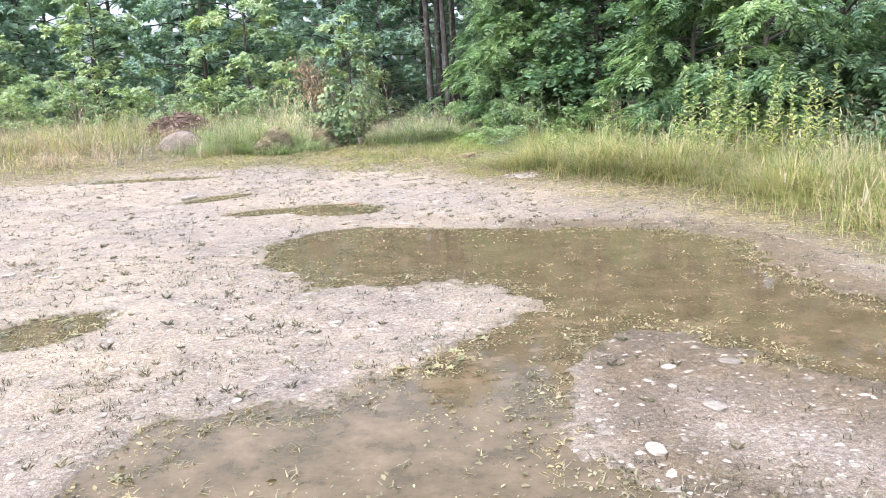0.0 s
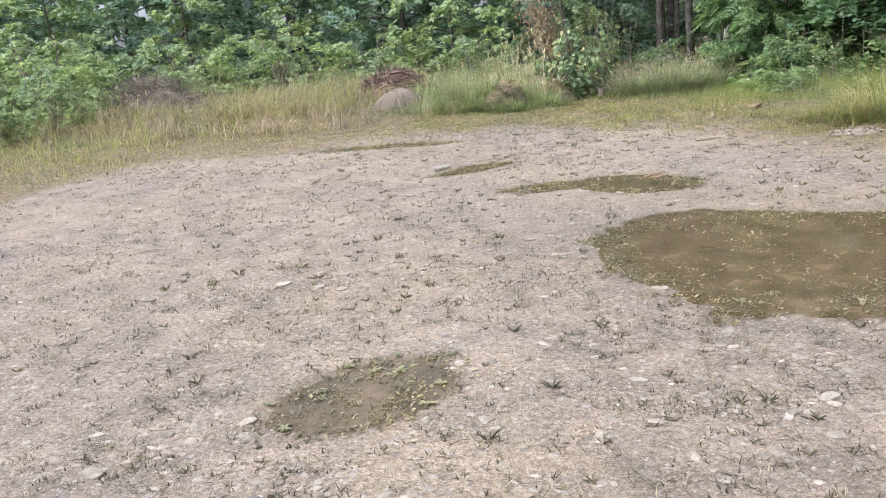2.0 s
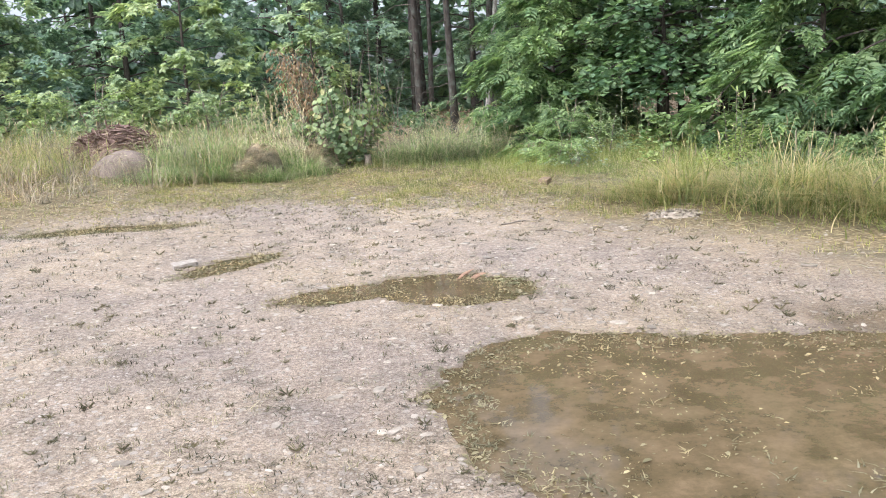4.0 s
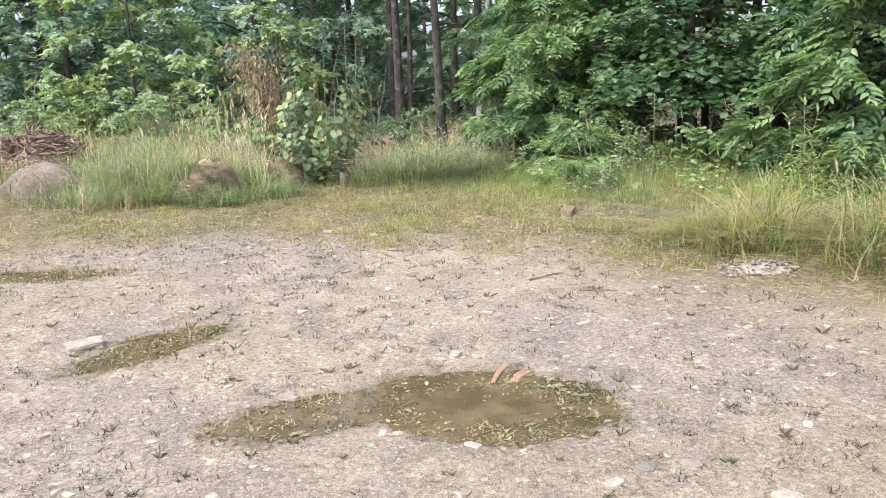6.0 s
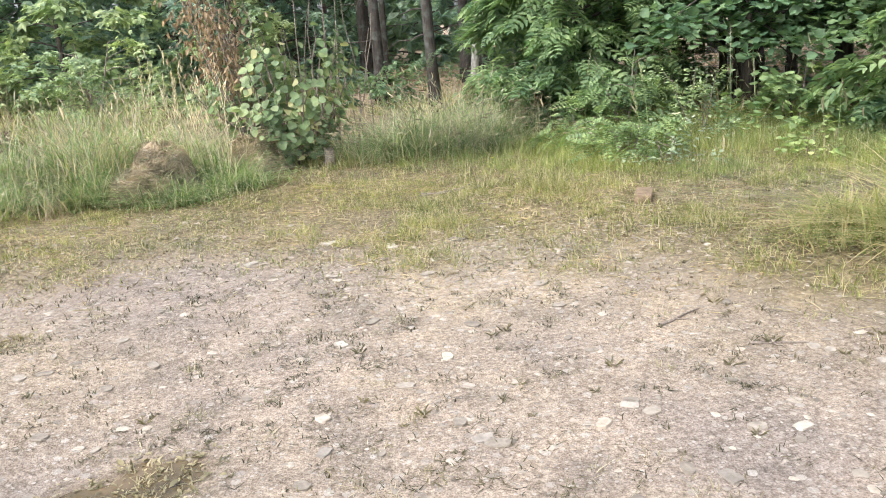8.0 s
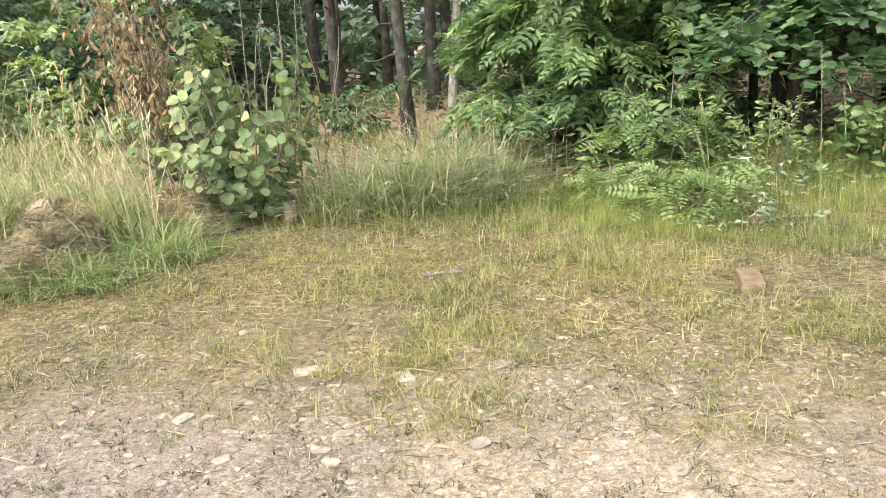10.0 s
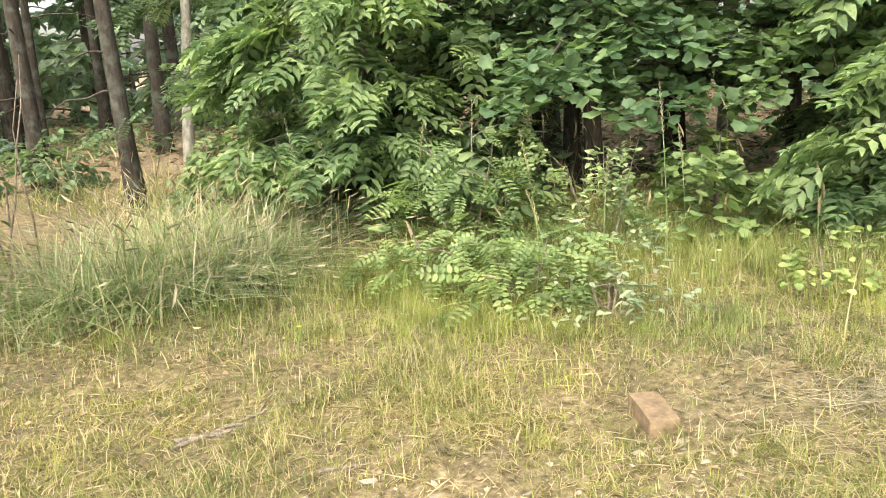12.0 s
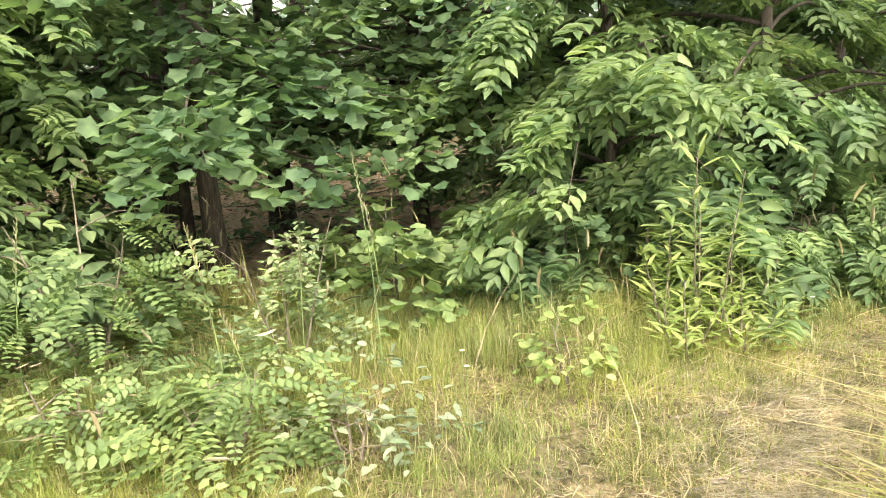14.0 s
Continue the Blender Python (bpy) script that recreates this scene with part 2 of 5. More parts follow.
M_BARK = bark_material("dark_bark", (0.035, 0.028, 0.022), (0.13, 0.105, 0.085))
M_PINEBARK = bark_material("pine_bark", (0.018, 0.015, 0.012), (0.068, 0.054, 0.042), 5, 8, (0.10, 0.105, 0.085))
M_PALEBARK = bark_material("pale_bark", (0.16, 0.145, 0.12), (0.46, 0.43, 0.37), 2, 12)
M_TWIG = bark_material("dry_twig", (0.10, 0.08, 0.06), (0.34, 0.28, 0.22), 3, 20)
M_BARKPIECE = bark_material("stripped_bark", (0.24, 0.125, 0.075), (0.50, 0.31, 0.20), 3, 16)
M_CHIP = bark_material("wood_chip", (0.10, 0.06, 0.045), (0.32, 0.215, 0.165), 3, 20)
M_WILLOW = leaf_material("willow_leaf", (0.34, 0.42, 0.17), (0.60, 0.64, 0.34), 0.45, 0.5)
M_PALELEAF = leaf_material("silvery_leaf", (0.25, 0.33, 0.21), (0.42, 0.48, 0.36), 0.35, 0.5)
M_STRAWMAT = leaf_material("bleached_straw", (0.37, 0.325, 0.255), (0.60, 0.545, 0.445), 0.2, 0.8, None, (1.0, 1.0, 0.95))
M_PLANTAIN = leaf_material("plantain_leaf", (0.22, 0.22, 0.125), (0.42, 0.40, 0.27), 0.25, 0.5)
M_YELLOW = leaf_material("yellow_petal", (0.75, 0.62, 0.03), (0.85, 0.75, 0.05), 0.3, 0.5)
M_WHITEFL = leaf_material("white_petal", (0.7, 0.7, 0.68), (0.85, 0.85, 0.82), 0.3, 0.5)

# ---- numeric helpers ----
rng = np.random.default_rng(7)


def sstep(a, b, x):
    t = np.clip((np.asarray(x, float) - a) / (b - a), 0, 1)
    return t * t * (3 - 2 * t)


def vnoise(x, y, seed=0):
    """Smooth value noise, 0 to 1."""
    xi, yi = np.floor(x).astype(np.int64), np.floor(y).astype(np.int64)
    fx, fy = x - xi, y - yi
    fx, fy = fx * fx * (3 - 2 * fx), fy * fy * (3 - 2 * fy)

    def h(i, j):
        n = (i * 374761393 + j * 668265263 + seed * 982451653) & 0x7FFFFFFF
        n = ((n ^ (n >> 13)) * 1274126177) & 0x7FFFFFFF
        return ((n ^ (n >> 16)) & 0xFFFF) / 65535.0
    return (h(xi, yi) * (1 - fx) + h(xi + 1, yi) * fx) * (1 - fy) + (h(xi, yi + 1) * (1 - fx) + h(xi + 1, yi + 1) * fx) * fy


def fbm(x, y, scale, seed=0, octaves=3):
    v, a, s = 0, 0.5, scale
    for k in range(octaves):
        v = v + a * (vnoise(np.asarray(x, float) * s, np.asarray(y, float) * s, seed + k) - 0.5)
        a, s = a * 0.5, s * 2.1
    return v


# pools: water level and the hollows that make each one (x, y, half length, half width, turn)
POOLS = [
    (0.005, [(-0.75, 7.14, 0.82, 1.3, 17), (0.26, 7.16, 1.6, 0.95, -29), (1.33, 6.64, 1.26, 1.25, -21), (1.97, 5.63, 0.56, 1.2, 8), (2.24, 4.39, 1.57, 0.72, -55), (1.35, 5.49, 1.14, 0.75, -58),
             (0.81, 4.87, 0.63, 0.33, 39), (0.36, 4.17, 0.96, 0.36, 60), (-0.18, 3.31, 0.9, 0.53, 59), (-0.86, 3.05, 0.61, 0.6, 12), (-0.25, 3.03, 0.71, 0.73, -8), (0.43, 2.33, 1.24, 0.45, -57)]),
    (0.02, [(-2.6, 5.1, 0.42, 0.3, 48)]),
    (0.045, [(-1.27, 9.56, 0.57, 0.42, -20), (-2.0, 9.62, 0.45, 0.2, 10)]),
    (0.085, [(-2.98, 10.72, 0.42, 0.2, 42), (-2.76, 10.95, 0.2, 0.12, 30)]),
    (0.19, [(-4.6, 12.45, 0.6, 0.17, 4), (-3.95, 12.4, 0.3, 0.12, 0)]),
]


def pool_distance(x, y, hollows):
    d = np.full(np.shape(x), 99.0)
    for cx, cy, a, b, turn in hollows:
        c, s = math.cos(radians(turn)), math.sin(radians(turn))
        u, v = (x - cx) * c + (y - cy) * s, -(x - cx) * s + (y - cy) * c
        e = np.sqrt((u / a) ** 2 + (v / b) ** 2)
        d = np.minimum(d, (e - 1) * min(a, b))
    k = min(1.0, 0.35 + 0.65 * (len(hollows) > 4))
    return d + k * (0.30 * fbm(x, y, 1.7, 5, 3) + 0.26 * fbm(x, y, 6.0, 9, 3)) + 0.10 * fbm(x, y, 13.0, 15, 2)


def base_z(x, y):
    z = np.interp(y, [-5, 0, 8, 10, 12, 13.7, 17, 22, 40], [0, 0, 0, .05, .12, .18, .28, .35, .5])
    z = z + 0.03 * np.clip(-x - 2, 0, 10)
    return z + 0.08 * np.clip((x - .6) / 1.2, 0, 1) * np.clip((y - 8) / 4, 0, 1)


def bare_edge(x):
    """How far north the bare gravel reaches."""
    return np.interp(x, [-14, -10, -8.1, -7.6, -6, -4.1, -2, -1, 0, 1, 1.6, 2.5, 3.2, 4.2, 6], [2, 6.5, 8.9, 11.3, 12.3, 13.5, 13.5, 13.2, 11.8, 10.2, 9.2, 8.1, 6.4, 3, -4])


def grassy(x, y):
    """Signed metres into the grass."""
    worn = 2.6 * np.exp(-((x - 1.65) ** 2 / 0.55 + (y - 13.1) ** 2 / 0.16))
    return (y - bare_edge(x)) * 0.75 + 1.6 * fbm(x, y, 0.8, 21, 3) - worn


def ground_z(x, y):
    x, y = np.asarray(x, float), np.asarray(y, float)
    near = sstep(60, 25, np.hypot(x, y - 8))
    z = base_z(x, y) + near * (0.05 * fbm(x, y, 0.9, 1, 3) + 0.022 * fbm(x, y, 6.0, 3, 3))
    for level, hollows in POOLS:
        d = pool_distance(x, y, hollows)
        pool = level + np.where(d < 0, -0.05 * (1 - np.exp(np.minimum(d, 0) / 0.12)), 0.05 * d)
        pool = pool + (0.11 if len(hollows) > 4 else 0.03) * fbm(x, y, 4.5, 33, 3) * sstep(0.02, -0.2, d) * sstep(-0.8, -0.15, d)
        k = sstep(0.05, 0.6, d)
        z = np.where(d < 0.6, pool * (1 - k) + z * k, z)
    return z


def mesh_of(name, verts, faces, mat, smooth=False):
    """A mesh from arrays; faces: (n, 3) or (n, 4)."""
    me = bpy.data.meshes.new(name)
    verts, faces = np.asarray(verts, np.float32), np.asarray(faces, np.int32)
    n, k = faces.shape
    me.vertices.add(len(verts))
    me.vertices.foreach_set("co", verts.ravel())
    me.loops.add(n * k)
    me.loops.foreach_set("vertex_index", faces.ravel())
    me.polygons.add(n)
    me.polygons.foreach_set("loop_start", np.arange(0, n * k, k, dtype=np.int32))
    if smooth:
        me.polygons.foreach_set("use_smooth", np.ones(n, bool))
    me.update(calc_edges=True)
    me.materials.append(mat)
    return me


def child(name, me, parent, label=""):
    ob = new(name, me)
    ob.parent = parent
    return tagged(ob, label)


def root(name, x, y, z=None, turn=0.0, dz=0.0):
    ob = new(name)
    ob.empty_display_size = 0.2
    ob.matrix_basis = pose(x, y, (float(ground_z(x, y)) if z is None else z) + dz, 0, 0, turn)
    return ob


def unit(v):
    return v / np.maximum(np.linalg.norm(v, axis=-1, keepdims=True), 1e-9)


def scatter(template, faces, pos, axis, up, size):
    """Copies of a small flat shape (x along axis, y across, z up) joined in one array."""
    axis = unit(axis)
    side = unit(np.cross(up, axis))
    nrm = np.cross(axis, side)
    size = np.asarray(size, float)
    if size.ndim == 1:
        size = np.repeat(size[:, None], 3, 1)
    t = template[None] * size[:, None, :]
    v = pos[:, None] + t[..., :1] * axis[:, None] + t[..., 1:2] * side[:, None] + t[..., 2:] * nrm[:, None]
    f = faces[None] + (np.arange(len(pos)) * len(template))[:, None, None]
    return v.reshape(-1, 3), f.reshape(-1, faces.shape[1])


def joined(parts):
    vs, fs, n = [], [], 0
    for v, f in parts:
        vs.append(v)
        fs.append(f + n)
        n += len(v)
    return np.concatenate(vs), np.concatenate(fs)


def tube(points, radii, sides=7):
    """A tapered tube along points."""
    p, r = np.asarray(points, float), np.asarray(radii, float)
    d = unit(np.gradient(p, axis=0))
    ref = np.where(np.abs(d[:, 2:]) < 0.9, np.array([[0, 0, 1.0]]), np.array([[1.0, 0, 0]]))
    a = unit(np.cross(d, ref))
    b = np.cross(d, a)
    ang = np.linspace(0, 2 * math.pi, sides, endpoint=False)
    v = p[:, None] + r[:, None, None] * (np.cos(ang)[None, :, None] * a[:, None] + np.sin(ang)[None, :, None] * b[:, None])
    f = []
    for i in range(len(p) - 1):
        for j in range(sides):
            k = (j + 1) % sides
            f.append((i * sides + j, i * sides + k, (i + 1) * sides + k, (i + 1) * sides + j))
    return v.reshape(-1, 3), np.array(f)


def blades(x, y, height, width, lean=0.35, segs=2, z=None, heading=None):
    """Grass blades: bent tapering strips."""
    n = len(x)
    z = ground_z(x, y) - 0.01 if z is None else z
    h = rng.uniform(0, 2 * math.pi, n) if heading is None else heading
    ln = np.minimum(np.abs(rng.normal(0, lean, n)) + rng.exponential(lean * 0.45, n), 2.2) * height
    height = height / np.sqrt(1 + 0.35 * (ln / height) ** 2)
    wx, wy = -np.sin(h) * width / 2, np.cos(h) * width / 2
    rows = []
    for k in range(segs):
        t = k / segs
        w = 1 - 0.55 * t
        cx, cy, cz = x + np.cos(h) * ln * t * t, y + np.sin(h) * ln * t * t, z + height * (t - 0.22 * t * t * np.minimum(ln / height, 1.5))
        rows += [np.stack([cx - wx * w, cy - wy * w, cz], 1), np.stack([cx + wx * w, cy + wy * w, cz], 1)]
    rows.append(np.stack([x + np.cos(h) * ln, y + np.sin(h) * ln, z + height * (1 - 0.22 * np.minimum(ln / height, 1.5))], 1))
    v = np.stack(rows, 1)
    f = []
    for k in range(segs - 1):
        a = 2 * k
        f += [(a, a + 1, a + 3), (a, a + 3, a + 2)]
    a = 2 * (segs - 1)
    f.append((a, a + 1, a + 2))
    f = np.array(f)
    return v.reshape(-1, 3), (f[None] + (np.arange(n) * v.shape[1])[:, None, None]).reshape(-1, 3)


# leaf shapes
def leaflet(length, wide, fold=0.15, at=(0, 0), turn=0.0, droop=0.0):
    """A folded pointed leaf of four triangles."""
    v = np.array([[0, 0, 0], [0.35, 0.5, fold], [0.72, 0.34, fold * .6], [1, 0, -droop], [0.72, -0.34, fold * .6], [0.35, -0.5, fold]], float)
    v *= (length, wide, wide)
    c, s = math.cos(turn), math.sin(turn)
    v = np.stack([v[:, 0] * c - v[:, 1] * s + at[0], v[:, 0] * s + v[:, 1] * c + at[1], v[:, 2] - droop * length * 0.5], 1)
    return v, np.array([(0, 3, 1), (1, 3, 2), (0, 5, 3), (5, 4, 3)])


def pinnate(pairs, length, wide, slant=1.1, droop=0.15, size_end=0.8):
    """A compound leaf: leaflets in pairs along a stalk, one at the tip; length 1."""
    parts = []
    for i in range(pairs):
        t = 0.18 + 0.72 * i / max(pairs - 1, 1)
        s = length * (0.75 + 0.45 * math.sin(math.pi * min(t * 1.1, 1)))
        for side in (1, -1):
            v, f = leaflet(s, s * wide, 0.12, (t, 0), side * slant, droop)
            v[:, 2] -= 0.25 * t * t
            parts.append((v, f))
    v, f = leaflet(length * size_end, length * size_end * wide, 0.12, (0.93, 0), 0, droop)
    v[:, 2] -= 0.22
    parts.append((v, f))
    return joined(parts)


def round_leaf(lobes=0, fold=0.1):
    """A broad leaf, round or with pointed lobes; length 1."""
    n = 10
    pts = [(0, 0, 0)]
    for i in range(n + 1):
        a = -2.5 + 5.0 * i / n
        r = 0.5 + (0.075 * math.cos(lobes * a * 1.256) if lobes else 0.03 * math.cos(9 * a))
        pts.append((0.48 + r * math.cos(a), r * math.sin(a) * 0.98, fold * abs(math.sin(a)) - 0.12 * max(0, math.cos(a))))
    v = np.array(pts)
    v[-1][1] *= 0.6
    v[1][1] *= 0.6
    return v, np.array([(0, i, i + 1) for i in range(1, n + 1)])


def plain_leaflet(length, wide, at, turn, droop):
    """Two triangles folded along the midrib."""
    v = np.array([[0, 0, 0], [0.45, 0.5, 0.12], [1, 0, -0.3 * droop], [0.45, -0.5, 0.12]]) * (length, wide * length, wide * length)
    c, s = math.cos(turn), math.sin(turn)
    return np.stack([v[:, 0] * c - v[:, 1] * s + at, v[:, 0] * s + v[:, 1] * c, v[:, 2]], 1), np.array([(0, 2, 1), (0, 3, 2)])


def plain_pinnate(pairs, length, wide, slant):
    parts = [plain_leaflet(length, wide, 0.92, 0, 0.5)]
    for i in range(pairs):
        at = 0.15 + 0.72 * i / (pairs - 1)
        for side in (1, -1):
            v, f = plain_leaflet(length * (0.75 + 0.4 * math.sin(math.pi * at)), wide, at, side * slant, 0.5)
            v[:, 2] -= 0.25 * at * at
            parts.append((v, f))
    return joined(parts)


LEAF_ROBINIA = plain_pinnate(6, 0.24, 0.52, 1.1)
LEAF_WALNUT = pinnate(4, 0.40, 0.42, 0.85, 0.35)
LEAF_FAR = joined([plain_leaflet(0.6, 0.45, 0.0, a, 0.5) for a in (0, 0.9, -0.9)])
LEAF_DEEP = plain_leaflet(1.0, 0.6, 0.0, 0.0, 0.5)
LEAF_LOCUST = pinnate(6, 0.19, 0.58, 1.2, 0.05)
LEAF_NARROW = leaflet(1, 0.2, 0.1, droop=0.25)
LEAF_MAPLE = round_leaf(5, 0.08)
LEAF_ROUND = round_leaf(0, 0.10)
LEAF_PLAIN = leaflet(1, 0.55, 0.15, droop=0.15)

# ---- ground and water ----


def stretch(lo, hi, step, far):
    """Grid lines: even between lo and hi, growing out to far on both sides."""
    mid = list(np.arange(lo, hi + step / 2, step))
    out, s, p = [], step, mid[-1]
    while p < far:
        s *= 1.22
        p += s
        out.append(p)
    low, s, p = [], step, mid[0]
    while p > -far:
        s *= 1.22
        p -= s
        low.append(p)
    return np.array(low[::-1] + mid + out)


def build_ground():
    gx, gy = stretch(-8.0, 4.2, 0.045, 900), stretch(1.2, 14.5, 0.045, 900)
    X, Y = np.meshgrid(gx, gy)
    Z = ground_z(X, Y)
    n, m = X.shape
    idx = np.arange(n * m).reshape(n, m)
    f = np.stack([idx[:-1, :-1], idx[:-1, 1:], idx[1:, 1:], idx[1:, :-1]], -1).reshape(-1, 4)
    me = mesh_of("ground", np.stack([X, Y, Z], -1).reshape(-1, 3), f, M_GROUND, True)
    wet = np.zeros_like(X)
    for level, hollows in POOLS:
        wet = np.maximum(wet, sstep(0.13, -0.03, pool_distance(X, Y, hollows)))
    wet = np.maximum(wet, 0.45 * sstep(1.7, 0.2, pool_distance(X, Y, POOLS[0][1])))
    wet = np.maximum(wet, 0.85 * sstep(0.9, 0.2, np.hypot((X - 2.3) / 1.3, (Y - 7.9) / 0.9)))
    wet = np.maximum(wet, 0.7 * sstep(1.0, 0.2, np.hypot((X - 3.0) / 0.6, (Y - 6.0) / 1.3)))
    wet = np.maximum(wet, 1.0 * sstep(1.3, 0.2, pool_distance(X, Y, POOLS[0][1])) * sstep(0.2, 0.9, X))
    wet = np.maximum(wet, 0.55 * sstep(-2.2, -0.5, grassy(X, Y)) * sstep(-1.2, 0.6, X) * sstep(12.5, 11.6, Y))
    grass = sstep(-0.7, 0.9, grassy(X, Y))
    litter = sstep(0, 1.5, forest_in(X, Y))
    for key, val in (("wet", wet), ("grass", grass), ("litter", litter)):
        a = me.attributes.new(key, 'FLOAT', 'POINT')
        a.data.foreach_set("value", val.ravel().astype(np.float32))
    tagged(new("ground", me), "pale gravel clearing running into grass and forest floor", "ground", "", "structure")


def forest_in(x, y):
    """Metres into the wood past its edge."""
    edge = np.interp(x, [-40, -16, -12, -4, -1, 1, 2.2, 3, 3.6, 5, 8, 14, 30], [22, 27, 29, 29, 23, 20, 17.5, 15.6, 14.3, 12.6, 11, 7, 0])
    return y - edge + 1.5 * fbm(x, y, 0.5, 31, 2)


def build_water():
    for level, hollows in POOLS:
        xs = [h[0] - h[2] - 0.6 for h in hollows] + [h[0] + h[2] + 0.6 for h in hollows]
        ys = [h[1] - h[2] - 0.6 for h in hollows] + [h[1] + h[2] + 0.6 for h in hollows]
        gx, gy = np.arange(min(xs), max(xs), 0.05), np.arange(min(ys), max(ys), 0.05)
        X, Y = np.meshgrid(gx, gy)
        keep = pool_distance(X, Y, hollows) < 0.12
        n, m = X.shape
        idx = np.arange(n * m).reshape(n, m)
        f = np.stack([idx[:-1, :-1], idx[:-1, 1:], idx[1:, 1:], idx[1:, :-1]], -1).reshape(-1, 4)
        f = f[keep[:-1, :-1].ravel() | keep[1:, 1:].ravel()]
        used, inv = np.unique(f, return_inverse=True)
        v = np.stack([X, Y, np.full_like(X, level)], -1).reshape(-1, 3)[used]
        tagged(new("water", mesh_of("water", v, inv.reshape(-1, 4), M_WATER, True)), "shallow muddy brown rain puddle on the gravel", "puddle", "", "structure")


# ---- trees and shrubs ----


def limb_path(start, heading, length, rise, droop, n=7, wobble=0.08):
    t = np.linspace(0, 1, n)
    d = np.array([math.cos(heading), math.sin(heading)])
    p = np.zeros((n, 3))
    p[:, :2] = np.asarray(start)[:2] + d * (length * t)[:, None]
    p[:, 2] = start[2] + length * (rise * t - droop * t * t)
    p[1:] += np.cumsum(rng.normal(0, wobble * length / n, (n - 1, 3)), 0)
    return p


def trunk_path(height, lean=(0, 0), wobble=0.03, n=9):
    t = np.linspace(0, 1, n)
    p = np.stack([lean[0] * t, lean[1] * t, height * t - 0.12], 1)
    p[1:, :2] += np.cumsum(rng.normal(0, wobble * height / n, (n - 1, 2)), 0)
    return p


def leafy(name, x, y, height, radius, leaf, mat, leaf_size, n_limbs, leaves, bark=None, trunk_r=0.06, low=0.12, rise=0.55, droop=0.55,
          spread=0.28, lean=(0, 0), label="", category="tree", stems=1, top_taper=0.45, hang=0.45, group="", bias=1.6, single=True):
    """A broadleaf tree or shrub: trunks, limbs that carry leaves along their outer part."""
    global rng
    shared, rng = rng, np.random.default_rng(int(abs(x) * 100 + abs(y) * 1000))
    bark = bark or M_BARK
    ob = root(name, x, y)
    limbs, starts = [], []
    for s in range(stems):
        a = 2 * math.pi * s / stems + rng.uniform(0, 1)
        ln = (lean[0] + (0.28 * height * math.cos(a) if stems > 1 else 0), lean[1] + (0.28 * height * math.sin(a) if stems > 1 else 0))
        tp = trunk_path(height * (rng.uniform(0.75, 1) if stems > 1 else 1), ln, 0.05 if stems > 1 else 0.03)
        rr = trunk_r * np.linspace(1.15, 0.18, len(tp))
        rr[0] *= 1.25
        v, f = tube(tp, rr, 9)
        child("trunk" if stems == 1 else "stem", mesh_of("trunk", v, f, bark, True), ob)
        starts.append(tp)
    pos, axes = [], []
    golden = 2.399
    for k in range(n_limbs):
        tp = starts[k % stems]
        q = low + (0.97 - low) * ((k + rng.uniform(0, 0.8)) / n_limbs) ** bias
        i = q * (len(tp) - 1)
        i0 = min(int(i), len(tp) - 2)
        st = tp[i0] + (tp[i0 + 1] - tp[i0]) * (i - i0)
        L = radius * (1 - (1 - top_taper) * max(0, (q - 0.35) / 0.65)) * rng.uniform(0.65, 1.1)
        h = k * golden + rng.uniform(-0.5, 0.5)
        p = limb_path(st, h, L, rise * rng.uniform(0.6, 1.3), droop * rng.uniform(0.6, 1.3))
        limbs.append(tube(p, trunk_r * 0.36 * np.linspace(1, 0.12, len(p)), 5 if single else 3))
        m = max(3, int(leaves / n_limbs))
        # side twigs share the limb's leaves out in sprays
        t = rng.beta(2.0, 1.1, m)
        jj = np.minimum((t * (len(p) - 1)).astype(int), len(p) - 2)
        c = p[jj] + (p[jj + 1] - p[jj]) * (t * (len(p) - 1) - jj)[:, None]
        sprays = max(4, int(m / 14))
        which = rng.integers(0, sprays, m)
        th, tl = h + rng.choice([-1, 1], sprays) * rng.uniform(0.4, 1.4, sprays), radius * spread * rng.uniform(0.4, 1.3, sprays)
        tt = np.sort(rng.beta(2.2, 1.0, sprays))
        ti = np.minimum((tt * (len(p) - 1)).astype(int), len(p) - 2)
        tc = p[ti] + (p[ti + 1] - p[ti]) * (tt * (len(p) - 1) - ti)[:, None]
        u = rng.uniform(0, 1.0, m)
        out = np.stack([np.cos(th), np.sin(th), rng.uniform(-0.25, 0.15, sprays)], 1)
        c = tc[which] + out[which] * (tl[which] * u)[:, None] + rng.normal(0, 0.045 * radius ** 0.5, (m, 3)) - np.array([0, 0, 1]) * (0.25 * tl[which] * u * u)[:, None]
        a = out[which] + rng.normal(0, 0.55, (m, 3))
        a[:, 2] = a[:, 2] * 0.5 - hang
        pos.append(c)
        axes.append(a)
    if single:
        for v, f in limbs:
            child("limb", mesh_of("limb", v, f, bark, True), ob)
    else:
        v, f = joined(limbs)
        tagged(child("branchwork", mesh_of("branchwork", v, f, bark, True), ob), kind="stuff")
    pos, axes = np.concatenate(pos), np.concatenate(axes)
    floor = 0.05
    pos[:, 2] = np.where(pos[:, 2] < floor, floor + rng.uniform(0, 0.35, len(pos)), pos[:, 2])
    up = rng.normal(0, 0.35, (len(pos), 3)) + np.array([0, 0, 1.0])
    v, f = scatter(leaf[0], leaf[1], pos, axes, up, leaf_size * rng.uniform(0.65, 1.2, len(pos)))
    child("crown", mesh_of("crown", v, f, mat), ob, "leaves")
    rng = shared
    return tagged(ob, label, category, group)


